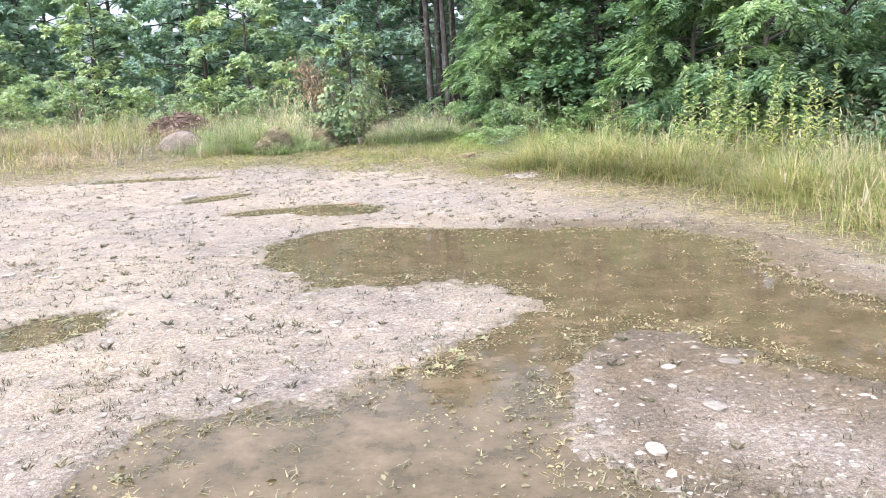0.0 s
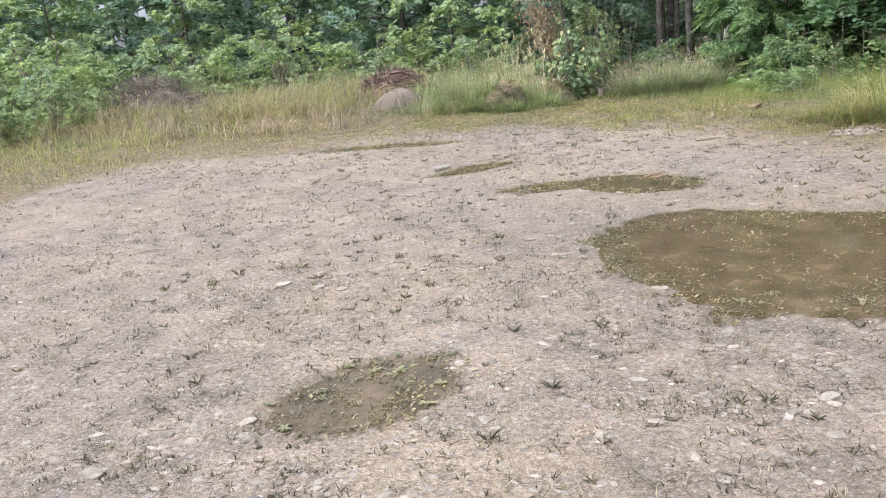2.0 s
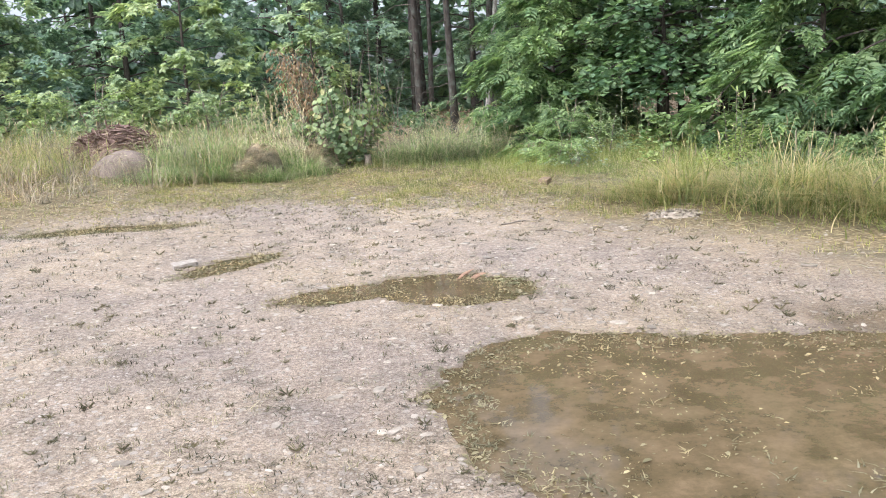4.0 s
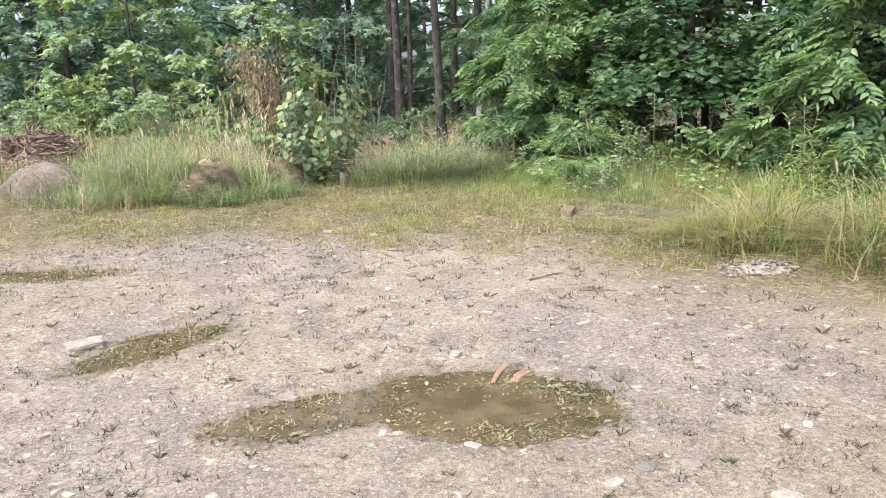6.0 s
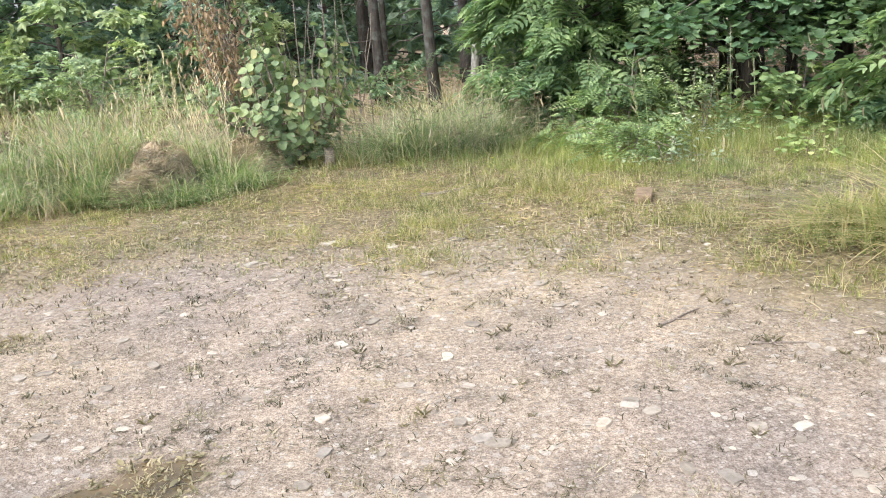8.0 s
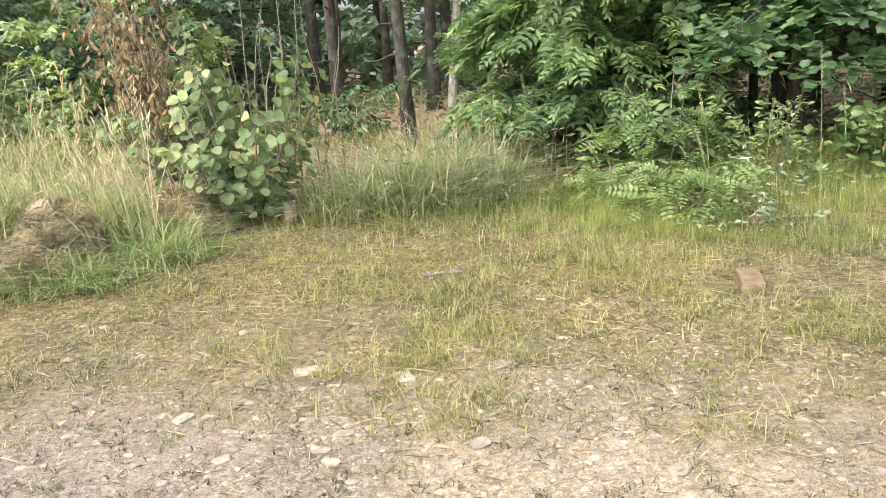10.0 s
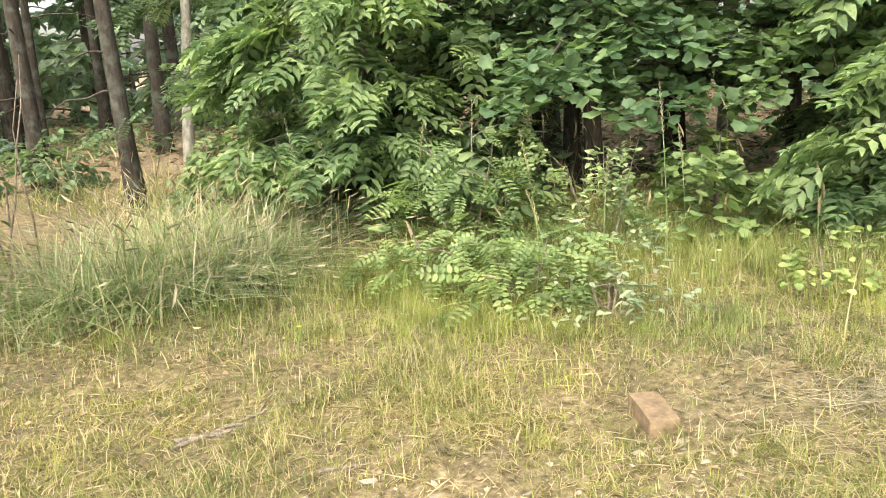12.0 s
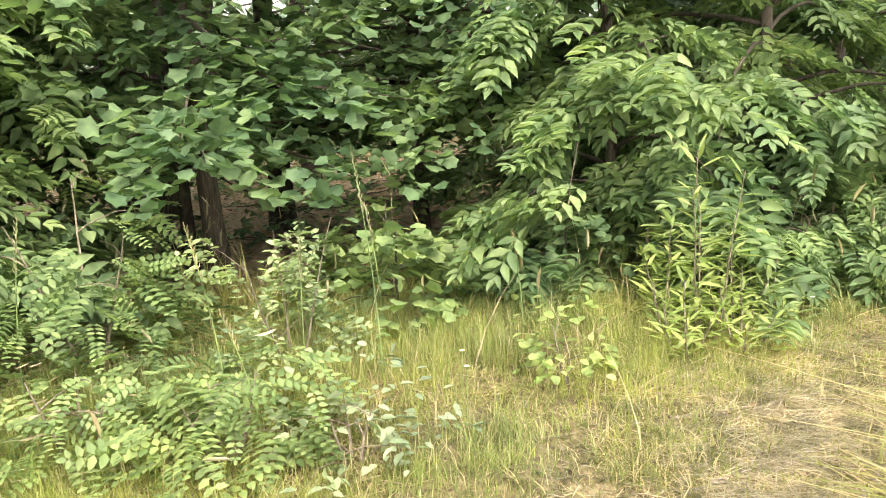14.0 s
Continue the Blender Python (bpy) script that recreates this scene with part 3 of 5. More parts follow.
def pine(x, y, height, trunk_r, label, crown_from=0.55, lean=(0, 0), bark=None, dead=9):
    ob = root("pine_tree", x, y)
    tp = trunk_path(height, lean, 0.012, 10)
    rr = trunk_r * np.linspace(1.1, 0.25, len(tp))
    rr[0] *= 1.3
    v, f = tube(tp, rr, 11)
    child("trunk", mesh_of("trunk", v, f, bark or M_PINEBARK, True), ob)
    dl = []
    for k in range(dead):
        z = rng.uniform(0.7, height * crown_from + 0.8)
        p = limb_path((lean[0] * z / height, lean[1] * z / height, z), rng.uniform(0, 6.28), rng.uniform(0.5, 1.5), 0.05, 0.3, 6, 0.2)
        dl.append(tube(p, np.linspace(0.014, 0.003, len(p)), 4))
    for v, f in dl:
        child("dead_branch", mesh_of("dead_branch", v, f, M_BARK, True), ob, "bare dry branch")
    pos, ax = [], []
    for k in range(20):
        q = crown_from + (1 - crown_from) * (k + rng.uniform()) / 20
        L = (1.9 - 1.3 * (q - crown_from) / (1 - crown_from)) * rng.uniform(0.7, 1.15)
        h = k * 2.399
        p = limb_path((lean[0] * q, lean[1] * q, height * q), h, L, 0.15, 0.25)
        m = 13
        t = rng.uniform(0.2, 1, m)
        jj = np.minimum((t * 6).astype(int), 5)
        pos.append(p[jj] + rng.normal(0, 0.16, (m, 3)))
        a = np.tile([math.cos(h), math.sin(h), 0.0], (m, 1)) + rng.normal(0, 0.5, (m, 3))
        ax.append(a)
    pos, ax = np.concatenate(pos), np.concatenate(ax)
    v, f = scatter(LEAF_FAR[0] * (1, 0.5, 1), LEAF_FAR[1], pos, ax, rng.normal(0, 0.5, pos.shape) + (0, 0, 1), rng.uniform(0.4, 0.8, len(pos)))
    child("crown", mesh_of("crown", v, f, M_NEEDLE), ob, "dark needles")
    return tagged(ob, label, "tree", "pines of the wood")


def build_trees():
    # edge of the wood: pinnate, lobed and drooping leaves
    leafy("ash_tree", 1.6, 17.6, 4.0, 1.45, LEAF_WALNUT, M_WALNUT, 0.27, 50, 4300, M_BARK, 0.045, 0.12, 0.45, 0.55, spread=0.3, label="green ash tree with feathered leaves drooping to the grass", lean=(0.3, 0.3))
    leafy("locust_tree", 2.6, 19.6, 4.8, 2.0, LEAF_ROBINIA, M_ROBINIA, 0.30, 30, 1700, M_BARK, 0.06, 0.3, label="dark green locust tree behind the wood's edge")
    leafy("maple_tree", 3.3, 16.7, 4.0, 1.8, LEAF_MAPLE, M_MAPLE, 0.105, 44, 6600, M_BARK, 0.075, 0.25, 0.22, 0.32, hang=0.12, label="shady maple tree with broad lobed leaves")
    leafy("maple_tree", 4.6, 15.7, 4.0, 1.7, LEAF_MAPLE, M_MAPLE, 0.10, 40, 5800, M_BARK, 0.06, 0.28, 0.22, 0.32, hang=0.12, label="young maple tree with layered lobed leaves")
    leafy("ash_tree", 4.35, 14.15, 4.0, 1.4, LEAF_WALNUT, M_WALNUT, 0.30, 34, 2600, M_BARK, 0.05, 0.05, 0.5, 0.6, label="light green ash tree with drooping feathered leaves")
    leafy("ash_tree", 5.2, 13.2, 4.2, 1.8, LEAF_WALNUT, M_WALNUT, 0.30, 34, 2600, M_BARK, 0.06, 0.05, 0.5, 0.6, label="light green ash tree hanging over the grass")
    leafy("ash_tree", 7.2, 12.6, 5.5, 2.0, LEAF_WALNUT, M_ROBINIA, 0.33, 34, 1600, M_BARK, 0.07, 0.06, 0.5, 0.6, label="tall dark green ash tree at the wood's edge")
    leafy("ash_tree", 7.4, 15.4, 6.0, 2.0, LEAF_WALNUT, M_ROBINIA, 0.34, 30, 1100, M_BARK, 0.08, 0.25, label="dark green ash tree inside the wood")
    leafy("maple_tree", 9.5, 13.0, 6.5, 2.3, LEAF_FAR, M_HAZYLEAF, 0.34, 34, 3000, M_BARK, 0.09, 0.12, label="dark green maple tree at the wood's edge")
    leafy("maple_tree", 11.5, 10.0, 6.5, 2.4, LEAF_FAR, M_HAZYLEAF, 0.36, 34, 2600, M_BARK, 0.09, 0.1, label="dark green maple tree at the wood's edge")
    # far side of the clearing; the large crowns carry the haze in their leaf colour
    far = leafy("locust_tree", -3.0, 27.5, 8.0, 2.7, LEAF_FAR, M_HAZYLEAF, 0.30, 44, 5000, M_BARK, 0.09, 0.03, 0.5, 0.5, label="dense green tree on the far side of the clearing", group="trees on the far side", single=False)
    far2 = leafy("locust_tree", -7.2, 26.5, 7.0, 2.6, LEAF_FAR, M_HAZYLEAF, 0.29, 44, 5000, M_BARK, 0.08, 0.03, 0.45, 0.55, label="dense green tree on the far side of the clearing", group="trees on the far side", single=False)
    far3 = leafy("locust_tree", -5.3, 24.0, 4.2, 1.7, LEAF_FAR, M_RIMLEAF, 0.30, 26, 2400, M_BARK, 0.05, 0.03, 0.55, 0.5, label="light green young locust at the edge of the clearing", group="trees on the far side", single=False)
    for src, x, y, s, r in ((far, -11.5, 28.5, 1.0, 70), (far, -17.0, 28.0, 1.1, 200), (far2, -14.0, 26.0, 1.0, 130), (far2, -20.5, 24.5, 1.1, 20), (far, -24.5, 22.0, 1.1, 300),
                            (far2, -28, 17.5, 1.1, 90), (far2, -1.6, 26.0, 0.8, 200)):
        ob = copy_thing(src, pose(x, y, float(ground_z(x, y)), 0, 0, r))
        ob.scale = (s, s, s)
    for x, y, s, r in ((-10.0, 25.0, 0.95, 60), (-12.6, 23.5, 0.8, 150), (-16.0, 22.5, 0.9, 250), (-2.4, 23.6, 0.75, 100)):
        ob = copy_thing(far3, pose(x, y, float(ground_z(x, y)), 0, 0, r))
        ob.scale = (s, s, s)
    # deep-wood crowns share the leaf colour with the painted haze
    back = leafy("forest_tree", -8.0, 36.0, 9.0, 2.8, LEAF_DEEP, M_HAZYLEAF, 0.55, 40, 2200, M_BARK, 0.1, 0.02, 0.4, 0.5, label="dense green tree deep in the wood", group="trees deep in the wood", single=False, bias=1.2)
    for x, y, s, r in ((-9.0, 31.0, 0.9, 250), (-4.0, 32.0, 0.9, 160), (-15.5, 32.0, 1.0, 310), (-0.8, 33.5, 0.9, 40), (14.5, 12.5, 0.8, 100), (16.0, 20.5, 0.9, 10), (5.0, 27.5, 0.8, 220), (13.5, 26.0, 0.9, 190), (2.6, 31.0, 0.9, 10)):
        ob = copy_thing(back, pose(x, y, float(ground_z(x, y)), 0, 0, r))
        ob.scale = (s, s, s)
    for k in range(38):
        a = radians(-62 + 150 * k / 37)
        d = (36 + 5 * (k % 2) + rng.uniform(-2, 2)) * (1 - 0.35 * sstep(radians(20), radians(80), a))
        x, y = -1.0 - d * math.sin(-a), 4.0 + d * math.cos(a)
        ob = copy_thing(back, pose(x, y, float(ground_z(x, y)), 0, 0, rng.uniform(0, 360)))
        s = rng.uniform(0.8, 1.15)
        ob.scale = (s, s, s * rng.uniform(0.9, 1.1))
    # trunks inside the wood
    for x, y, h, r, c, ln in ((0.32, 19.75, 9, 0.08, 0.45, (-0.15, 0.2)), (-0.13, 21.9, 10, 0.09, 0.4, (0, 0)), (0.15, 25.4, 10, 0.11, 0.4, (0, 0)), (3.3, 16.95, 8, 0.045, 0.45, (0, 0)), (0.5, 25.2, 9, 0.07, 0.4, (0.2, 0)), (0.7, 29.0, 10, 0.12, 0.4, (0, 0)),
                              (-0.4, 31.5, 10, 0.12, 0.38, (0, 0)), (1.7, 23.3, 9, 0.10, 0.45, (0.1, 0)), (4.9, 17.2, 9, 0.1, 0.42, (0, 0)), (4.0, 17.75, 9, 0.052, 0.45, (0.1, 0)), (3.65, 17.8, 9, 0.045, 0.45, (-0.2, 0)), (5.25, 18.7, 9, 0.06, 0.42, (0.1, 0)),
                              (4.85, 18.9, 9, 0.085, 0.42, (-0.2, 0)), (5.9, 19.6, 10, 0.07, 0.42, (0, 0)), (7.3, 18.3, 10, 0.10, 0.42, (0, 0)), (6.4, 22.0, 10, 0.11, 0.4, (0, 0)),
                              (3.6, 22.5, 10, 0.11, 0.42, (0, 0)), (8.6, 20.5, 10, 0.1, 0.4, (0, 0)), (3.0, 26.5, 10, 0.12, 0.4, (0, 0)), (9.5, 15.8, 9, 0.1, 0.42, (0, 0)),
                              (-1.9, 30.0, 10, 0.11, 0.38, (0, 0)), (7.8, 25.0, 11, 0.12, 0.4, (0, 0)), (11.8, 17.5, 10, 0.11, 0.4, (0, 0)), (2.2, 28.5, 11, 0.1, 0.4, (0, 0))):
        pine(x, y, h * 0.72, r, "dark pine trunk with dead lower branches in the wood", c + 0.13, ln)
    ob = root("birch_tree", 1.0, 20.3)
    tp = trunk_path(7.0, (0.9, 0.5), 0.03)
    v, f = tube(tp, 0.06 * np.linspace(1.1, 0.3, len(tp)), 9)
    child("trunk", mesh_of("trunk", v, f, M_PALEBARK, True), ob)
    for k in range(4, 9):
        v, f = tube(limb_path(tp[k], k * 2.4, 0.9, 0.6, 0.3), np.linspace(0.015, 0.003, 7), 5)
        child("limb", mesh_of("limb", v, f, M_PALEBARK, True), ob)
    tagged(ob, "slender leaning birch with pale grey bark", "tree")


def cane_bush():
    """The broad-leaved bush on the far edge of the gravel, with a withered side and dry stalks."""
    ob = root("hazel_bush", -1.84, 16.85)
    stems, pos, axes = [], [], []
    for k in range(30):
        h = k * 2.399 + rng.uniform(-0.4, 0.4)
        L = rng.uniform(0.75, 1.6)
        t8 = np.linspace(0, 1, 8)
        reach = (0.3 + 0.52 * rng.uniform()) * (1.3 - 0.38 * L)
        p = np.stack([0.12 * math.cos(h) + reach * np.cos(h) * t8 ** 0.75, 0.12 * math.sin(h) + reach * np.sin(h) * t8 ** 0.75, -0.05 + L * (t8 - 0.12 * t8 ** 3)], 1)
        p[1:] += np.cumsum(rng.normal(0, 0.02, (7, 3)), 0)
        stems.append(tube(p, np.linspace(0.013, 0.004, 8), 5))
        m = 40
        t = rng.uniform(0.06, 1, m)
        jj = np.minimum((t * 7).astype(int), 6)
        c = p[jj] + (p[jj + 1] - p[jj]) * (t * 7 - jj)[:, None] + rng.normal(0, 0.085, (m, 3))
        g = h + rng.normal(0, 0.9, m)
        pos.append(c)
        axes.append(np.stack([np.cos(g), np.sin(g), rng.uniform(-1.3, 0.1, m)], 1))
    pos, axes = np.concatenate(pos), np.concatenate(axes)
    ok = pos[:, 2] > 0.08
    pos, axes = pos[ok], axes[ok]
    up = unit(np.stack([pos[:, 0] * 1.5, pos[:, 1] * 1.5, np.full(len(pos), 0.55)], 1)) + rng.normal(0, 0.28, pos.shape)
    v, f = scatter(LEAF_ROUND[0], LEAF_ROUND[1], pos, axes, up, rng.uniform(0.05, 0.108, len(pos)))
    for v2, f2 in stems:
        child("stem", mesh_of("stem", v2, f2, M_TWIG, True), ob)
    child("foliage", mesh_of("foliage", v, f, M_HAZEL), ob)
    # withered side: hanging locks of dead leaves round a few leaning stems
    dp, da = [], []
    for k in range(11):
        x0, y0, L = rng.uniform(-0.95, -0.5), rng.uniform(0.1, 0.55), rng.uniform(1.45, 1.9)
        t6 = np.linspace(0, 1, 6)
        p = np.stack([-0.3 + (x0 + 0.3) * t6 ** 0.7, y0 * t6, -0.05 + L * t6], 1)
        v2, f2 = tube(p, np.linspace(0.012, 0.004, 6), 5)
        child("stem", mesh_of("stem", v2, f2, M_TWIG, True), ob)
        m = 80
        t = rng.uniform(0.5, 1.0, m)
        c = np.stack([np.interp(t, t6, p[:, i]) for i in range(3)], 1) + rng.normal(0, 1, (m, 3)) * (0.13, 0.12, 0.08)
        dp.append(c)
        da.append(np.stack([rng.normal(0, 0.45, m), rng.normal(0, 0.45, m), np.full(m, -1.0)], 1))
    dp, da = np.concatenate(dp), np.concatenate(da)
    n = len(dp)
    v, f = scatter(LEAF_PLAIN[0] * (1, 0.75, 2.2), LEAF_PLAIN[1], dp, da, rng.normal(0, 1, (n, 3)), rng.uniform(0.035, 0.085, n))
    child("withered_foliage", mesh_of("withered_foliage", v, f, M_DRYLEAF), ob, "withered brown leaves")
    for k in range(15):
        x0, y0 = rng.uniform(-0.35, 0.95), rng.uniform(0.1, 0.9)
        L = rng.uniform(1.2, 2.1)
        p = np.stack([x0 + np.linspace(0, 1, 6) * rng.normal(0, 0.18), y0 + np.linspace(0, 1, 6) * rng.normal(0, 0.15), np.linspace(-0.05, L, 6)], 1)
        p[1:, :2] += np.cumsum(rng.normal(0, 0.025, (5, 2)), 0)
        v, f = tube(p, np.linspace(0.008, 0.003, 6), 4)
        child("dry_stalk", mesh_of("dry_stalk", v, f, M_TWIG, True), ob, "tall bare dry stalk")
    tagged(ob, "round-leaved green bush with withered brown leaves and dry stalks", "bush")


def leafy_shoots(name, x, y, height, stems, leaf, size, mat, label, spread=0.15, per=26, rise=0.35, low=0.15, group=""):
    """Upright shoots, each with leaves set round it all the way up."""
    r = np.random.default_rng(int(abs(x) * 173 + abs(y) * 1117))
    ob = root(name, x, y)
    for k in range(stems):
        a = k * 2.399
        L = height * (1.0 if k == 0 else r.uniform(0.45, 0.9))
        t = np.linspace(0, 1, 7)
        d = spread * math.sqrt((k + 0.3) / stems)
        p = np.stack([d * math.cos(a) * (0.5 + 0.7 * t), d * math.sin(a) * (0.5 + 0.7 * t), L * t - 0.03], 1)
        p[1:, :2] += np.cumsum(r.normal(0, 0.012 * height, (6, 2)), 0)
        v, f = tube(p, np.linspace(0.007, 0.002, 7), 5)
        stem = child("stem", mesh_of("stem", v, f, M_TWIG, True), ob)
        m = int(per * L / height) + 4
        q = low + (1 - low) * (np.arange(m) + r.uniform(0, 0.7, m)) / m
        q = np.minimum(q, 1)
        c = np.stack([np.interp(q, t, p[:, i]) for i in range(3)], 1)
        h = np.arange(m) * 2.4 + r.uniform(0, 6)
        v, f = scatter(leaf[0], leaf[1], c, np.stack([np.cos(h), np.sin(h), rise + r.normal(0, 0.2, m) + 0.8 * (q > 0.93)], 1), np.tile([0, 0, 1.0], (m, 1)) + r.normal(0, 0.2, (m, 3)), size * r.uniform(0.65, 1.15, m) * (1.1 - 0.45 * q))
        child("foliage", mesh_of("foliage", v, f, mat), stem)
    return tagged(ob, label, "shrub", group)


def build_shrubs():
    leafy("locust_shrub", 1.0, 15.0, 0.5, 0.42, LEAF_LOCUST, M_LIGHTLEAF, 0.22, 16, 150, M_TWIG, 0.012, 0.05, 0.7, 0.5, spread=0.4, stems=3, label="low locust sapling with feathered leaves in the grass", category="shrub", hang=0.15)
    leafy("locust_shrub", 1.5, 16.1, 1.1, 0.6, LEAF_LOCUST, M_LIGHTLEAF, 0.23, 22, 320, M_TWIG, 0.012, 0.05, 0.7, 0.5, spread=0.4, stems=3, label="low locust sapling with feathered leaves in the grass", category="shrub", hang=0.15)
    leafy("locust_shrub", 0.85, 15.55, 0.5, 0.42, LEAF_LOCUST, M_LIGHTLEAF, 0.21, 16, 160, M_TWIG, 0.012, 0.05, 0.7, 0.5, spread=0.4, stems=3, label="low locust sapling with feathered leaves in the grass", category="shrub", hang=0.15)
    leafy("locust_shrub", 1.15, 14.55, 0.38, 0.36, LEAF_PLAIN, M_PALELEAF, 0.06, 12, 220, M_TWIG, 0.01, 0.1, 0.7, 0.5, spread=0.35, stems=3, label="small pale green sapling in the dry grass", category="shrub", hang=0.1)
    leafy("privet_shrub", 1.8, 15.2, 0.95, 0.36, LEAF_PLAIN, M_RIMLEAF, 0.052, 20, 800, M_TWIG, 0.007, 0.15, 0.9, 0.3, spread=0.4, stems=3, label="upright shrub with small pale leaves", category="shrub", hang=-0.1)
    leafy("maple_shrub", 2.75, 15.1, 0.8, 0.62, LEAF_MAPLE, M_LIGHTLEAF, 0.085, 18, 950, M_BARK, 0.015, 0.1, 0.5, 0.5, stems=2, label="low maple branches with lobed leaves", category="shrub", hang=0.1)
    leafy("maple_shrub", 3.5, 14.3, 0.7, 0.6, LEAF_MAPLE, M_MAPLE, 0.08, 16, 600, M_BARK, 0.015, 0.1, 0.5, 0.5, stems=2, label="low maple branches with lobed leaves", category="shrub", hang=0.1)
    leafy("lime_sapling", 2.1, 13.95, 0.38, 0.28, LEAF_ROUND, M_LIME, 0.045, 9, 170, M_TWIG, 0.008, 0.2, 0.8, 0.4, stems=2, label="small yellow-green sapling in the grass", category="shrub", hang=0.1)
    leafy("willow_shrub", 3.3, 13.45, 0.75, 0.34, LEAF_NARROW, M_LIME, 0.13, 18, 420, M_TWIG, 0.007, 0.1, 1.0, 0.4, stems=3, label="bright green shrub with narrow leaves", category="shrub", hang=0.1)
    leafy("elder_shrub", 3.85, 13.1, 0.7, 0.65, LEAF_WALNUT, M_LIGHTLEAF, 0.18, 16, 380, M_BARK, 0.015, 0.08, 0.6, 0.6, stems=3, label="leafy undergrowth at the wood's edge", category="shrub")
    leafy("elder_shrub", 4.7, 12.5, 0.9, 0.9, LEAF_WALNUT, M_WALNUT, 0.2, 16, 380, M_BARK, 0.015, 0.08, 0.6, 0.6, stems=3, label="leafy undergrowth at the wood's edge", category="shrub")
    a = leafy("bramble_shrub", 1.75, 16.75, 0.8, 0.7, LEAF_PLAIN, M_ROBINIA, 0.11, 16, 700, M_TWIG, 0.012, 0.1, 0.6, 0.6, stems=3, label="dense green undergrowth beneath the trees", category="shrub", group="undergrowth")
    for x, y, s, r in ((1.5, 17.3, 0.9, 40), (0.9, 18.6, 0.9, 100), (-0.2, 21.5, 1.0, 10), (5.6, 12.0, 1.1, 70), (6.6, 11.2, 1.2, 170), (7.8, 10.2, 1.3, 250), (4.1, 13.3, 0.8, 300)):
        ob = copy_thing(a, pose(x, y, float(ground_z(x, y)), 0, 0, r))
        ob.scale = (s, s, s)
    b = leafy("thicket_bush", -9.5, 22.0, 1.9, 1.5, LEAF_FAR, M_RIMLEAF, 0.19, 28, 2300, M_TWIG, 0.03, 0.05, 0.6, 0.6, stems=3, label="light green bush at the rim of the meadow", category="bush", group="bushes round the meadow")
    for x, y, s, r in ((-12.8, 17.5, 1.0, 40), (-11.2, 20.2, 0.9, 100), (-14.6, 19.8, 1.2, 200), (-17.2, 18.0, 1.4, 300), (-13.2, 14.6, 1.0, 15), (-15.5, 15.5, 1.3, 120),
                       (-7.2, 23.0, 0.85, 260), (-18.5, 13.5, 1.4, 70), (-4.6, 22.0, 0.75, 320), (-12.4, 16.2, 0.85, 75), (-11.7, 14.2, 0.6, 190), (-12.9, 12.6, 0.85, 330), (-11.3, 15.6, 0.5, 240)):
        ob = copy_thing(b, pose(x, y, float(ground_z(x, y)), 0, 0, r))
        ob.scale = (s, s, s)
    for x, y, h, n in ((3.4, 11.3, 1.35, 5), (3.75, 11.2, 1.5, 6), (4.05, 11.3, 1.75, 6), (4.45, 11.1, 1.3, 5), (4.8, 10.9, 1.25, 5), (5.05, 10.7, 1.35, 5)):
        leafy_shoots("willow_shrub", x, y, h, n, LEAF_PLAIN, 0.12, M_WILLOW, "upright pale green willow shoots above the tall grass", 0.2, 34, 0.5, 0.25, "willow shoots")
    leafy_shoots("goldenrod", 2.82, 13.44, 1.0, 3, LEAF_NARROW, 0.18, M_LIME, "tall bright green goldenrod with narrow arching leaves", 0.16, 34, 0.25)
    for x, y, h in ((3.05, 13.3, 0.55), (2.75, 13.25, 0.45), (3.2, 13.1, 0.5), (2.6, 13.5, 0.4), (3.4, 13.25, 0.55), (3.0, 13.62, 0.6)):
        leafy_shoots("goldenrod", x, y, h, 5, LEAF_NARROW, 0.16, M_LIME, "young bright green goldenrod with narrow leaves", 0.2, 20, 0.35, group="goldenrod at the wood's edge")
    cane_bush()


# ---- grass ----


def spots(n, x0, x1, y0, y1, keep):
    """Random places where keep(x, y) gives the chance."""
    x, y = rng.uniform(x0, x1, n), rng.uniform(y0, y1, n)
    k = rng.uniform(0, 1, n) < keep(x, y)
    return x[k], y[k]


def tufted(x, y, per, spread):
    """Each place becomes a tuft of several blades."""
    return (np.repeat(x, per) + rng.normal(0, spread, len(x) * per), np.repeat(y, per) + rng.normal(0, spread, len(y) * per))


def stuff(name, v, f, mat, label, category="grass"):
    return tagged(new(name, mesh_of(name, v, f, mat)), label, category, "", "stuff")


def dry_pool(x, y):
    ok = np.ones(np.shape(x))
    for level, hollows in POOLS:
        ok = np.where(pool_distance(x, y, hollows) < 0.03, 0, ok)
    return ok


def tall_amount(x, y):
    """0 to 1: where tall meadow grass stands."""
    right = sstep(0.5, 3.4, grassy(x, y)) * sstep(0.4, 1.7, x) * sstep(12.6, 11.6, y)
    back = sstep(14.8, 16.2, y + 1.2 * fbm(x, y, 0.7, 41, 2)) * sstep(-3.0, -3.8, x) * (1 - 0.6 * sstep(-6.5, -8.5, x))
    left = 0.3 * sstep(1.2, 3.0, grassy(x, y)) * sstep(-6.5, -8, x)
    edge = 0.6 * sstep(-2.6, -0.6, forest_in(x, y)) * (x > -1)
    gap = np.exp(-((x + 5.15) / 0.6) ** 2 - ((y - 15.9) / 1.0) ** 2)
    return np.clip(np.maximum(np.maximum(right, back), np.maximum(left, edge)) - 1.3 * gap, 0, 1)


def in_wood(x, y):
    return sstep(0.5, -0.5, forest_in(x, y))


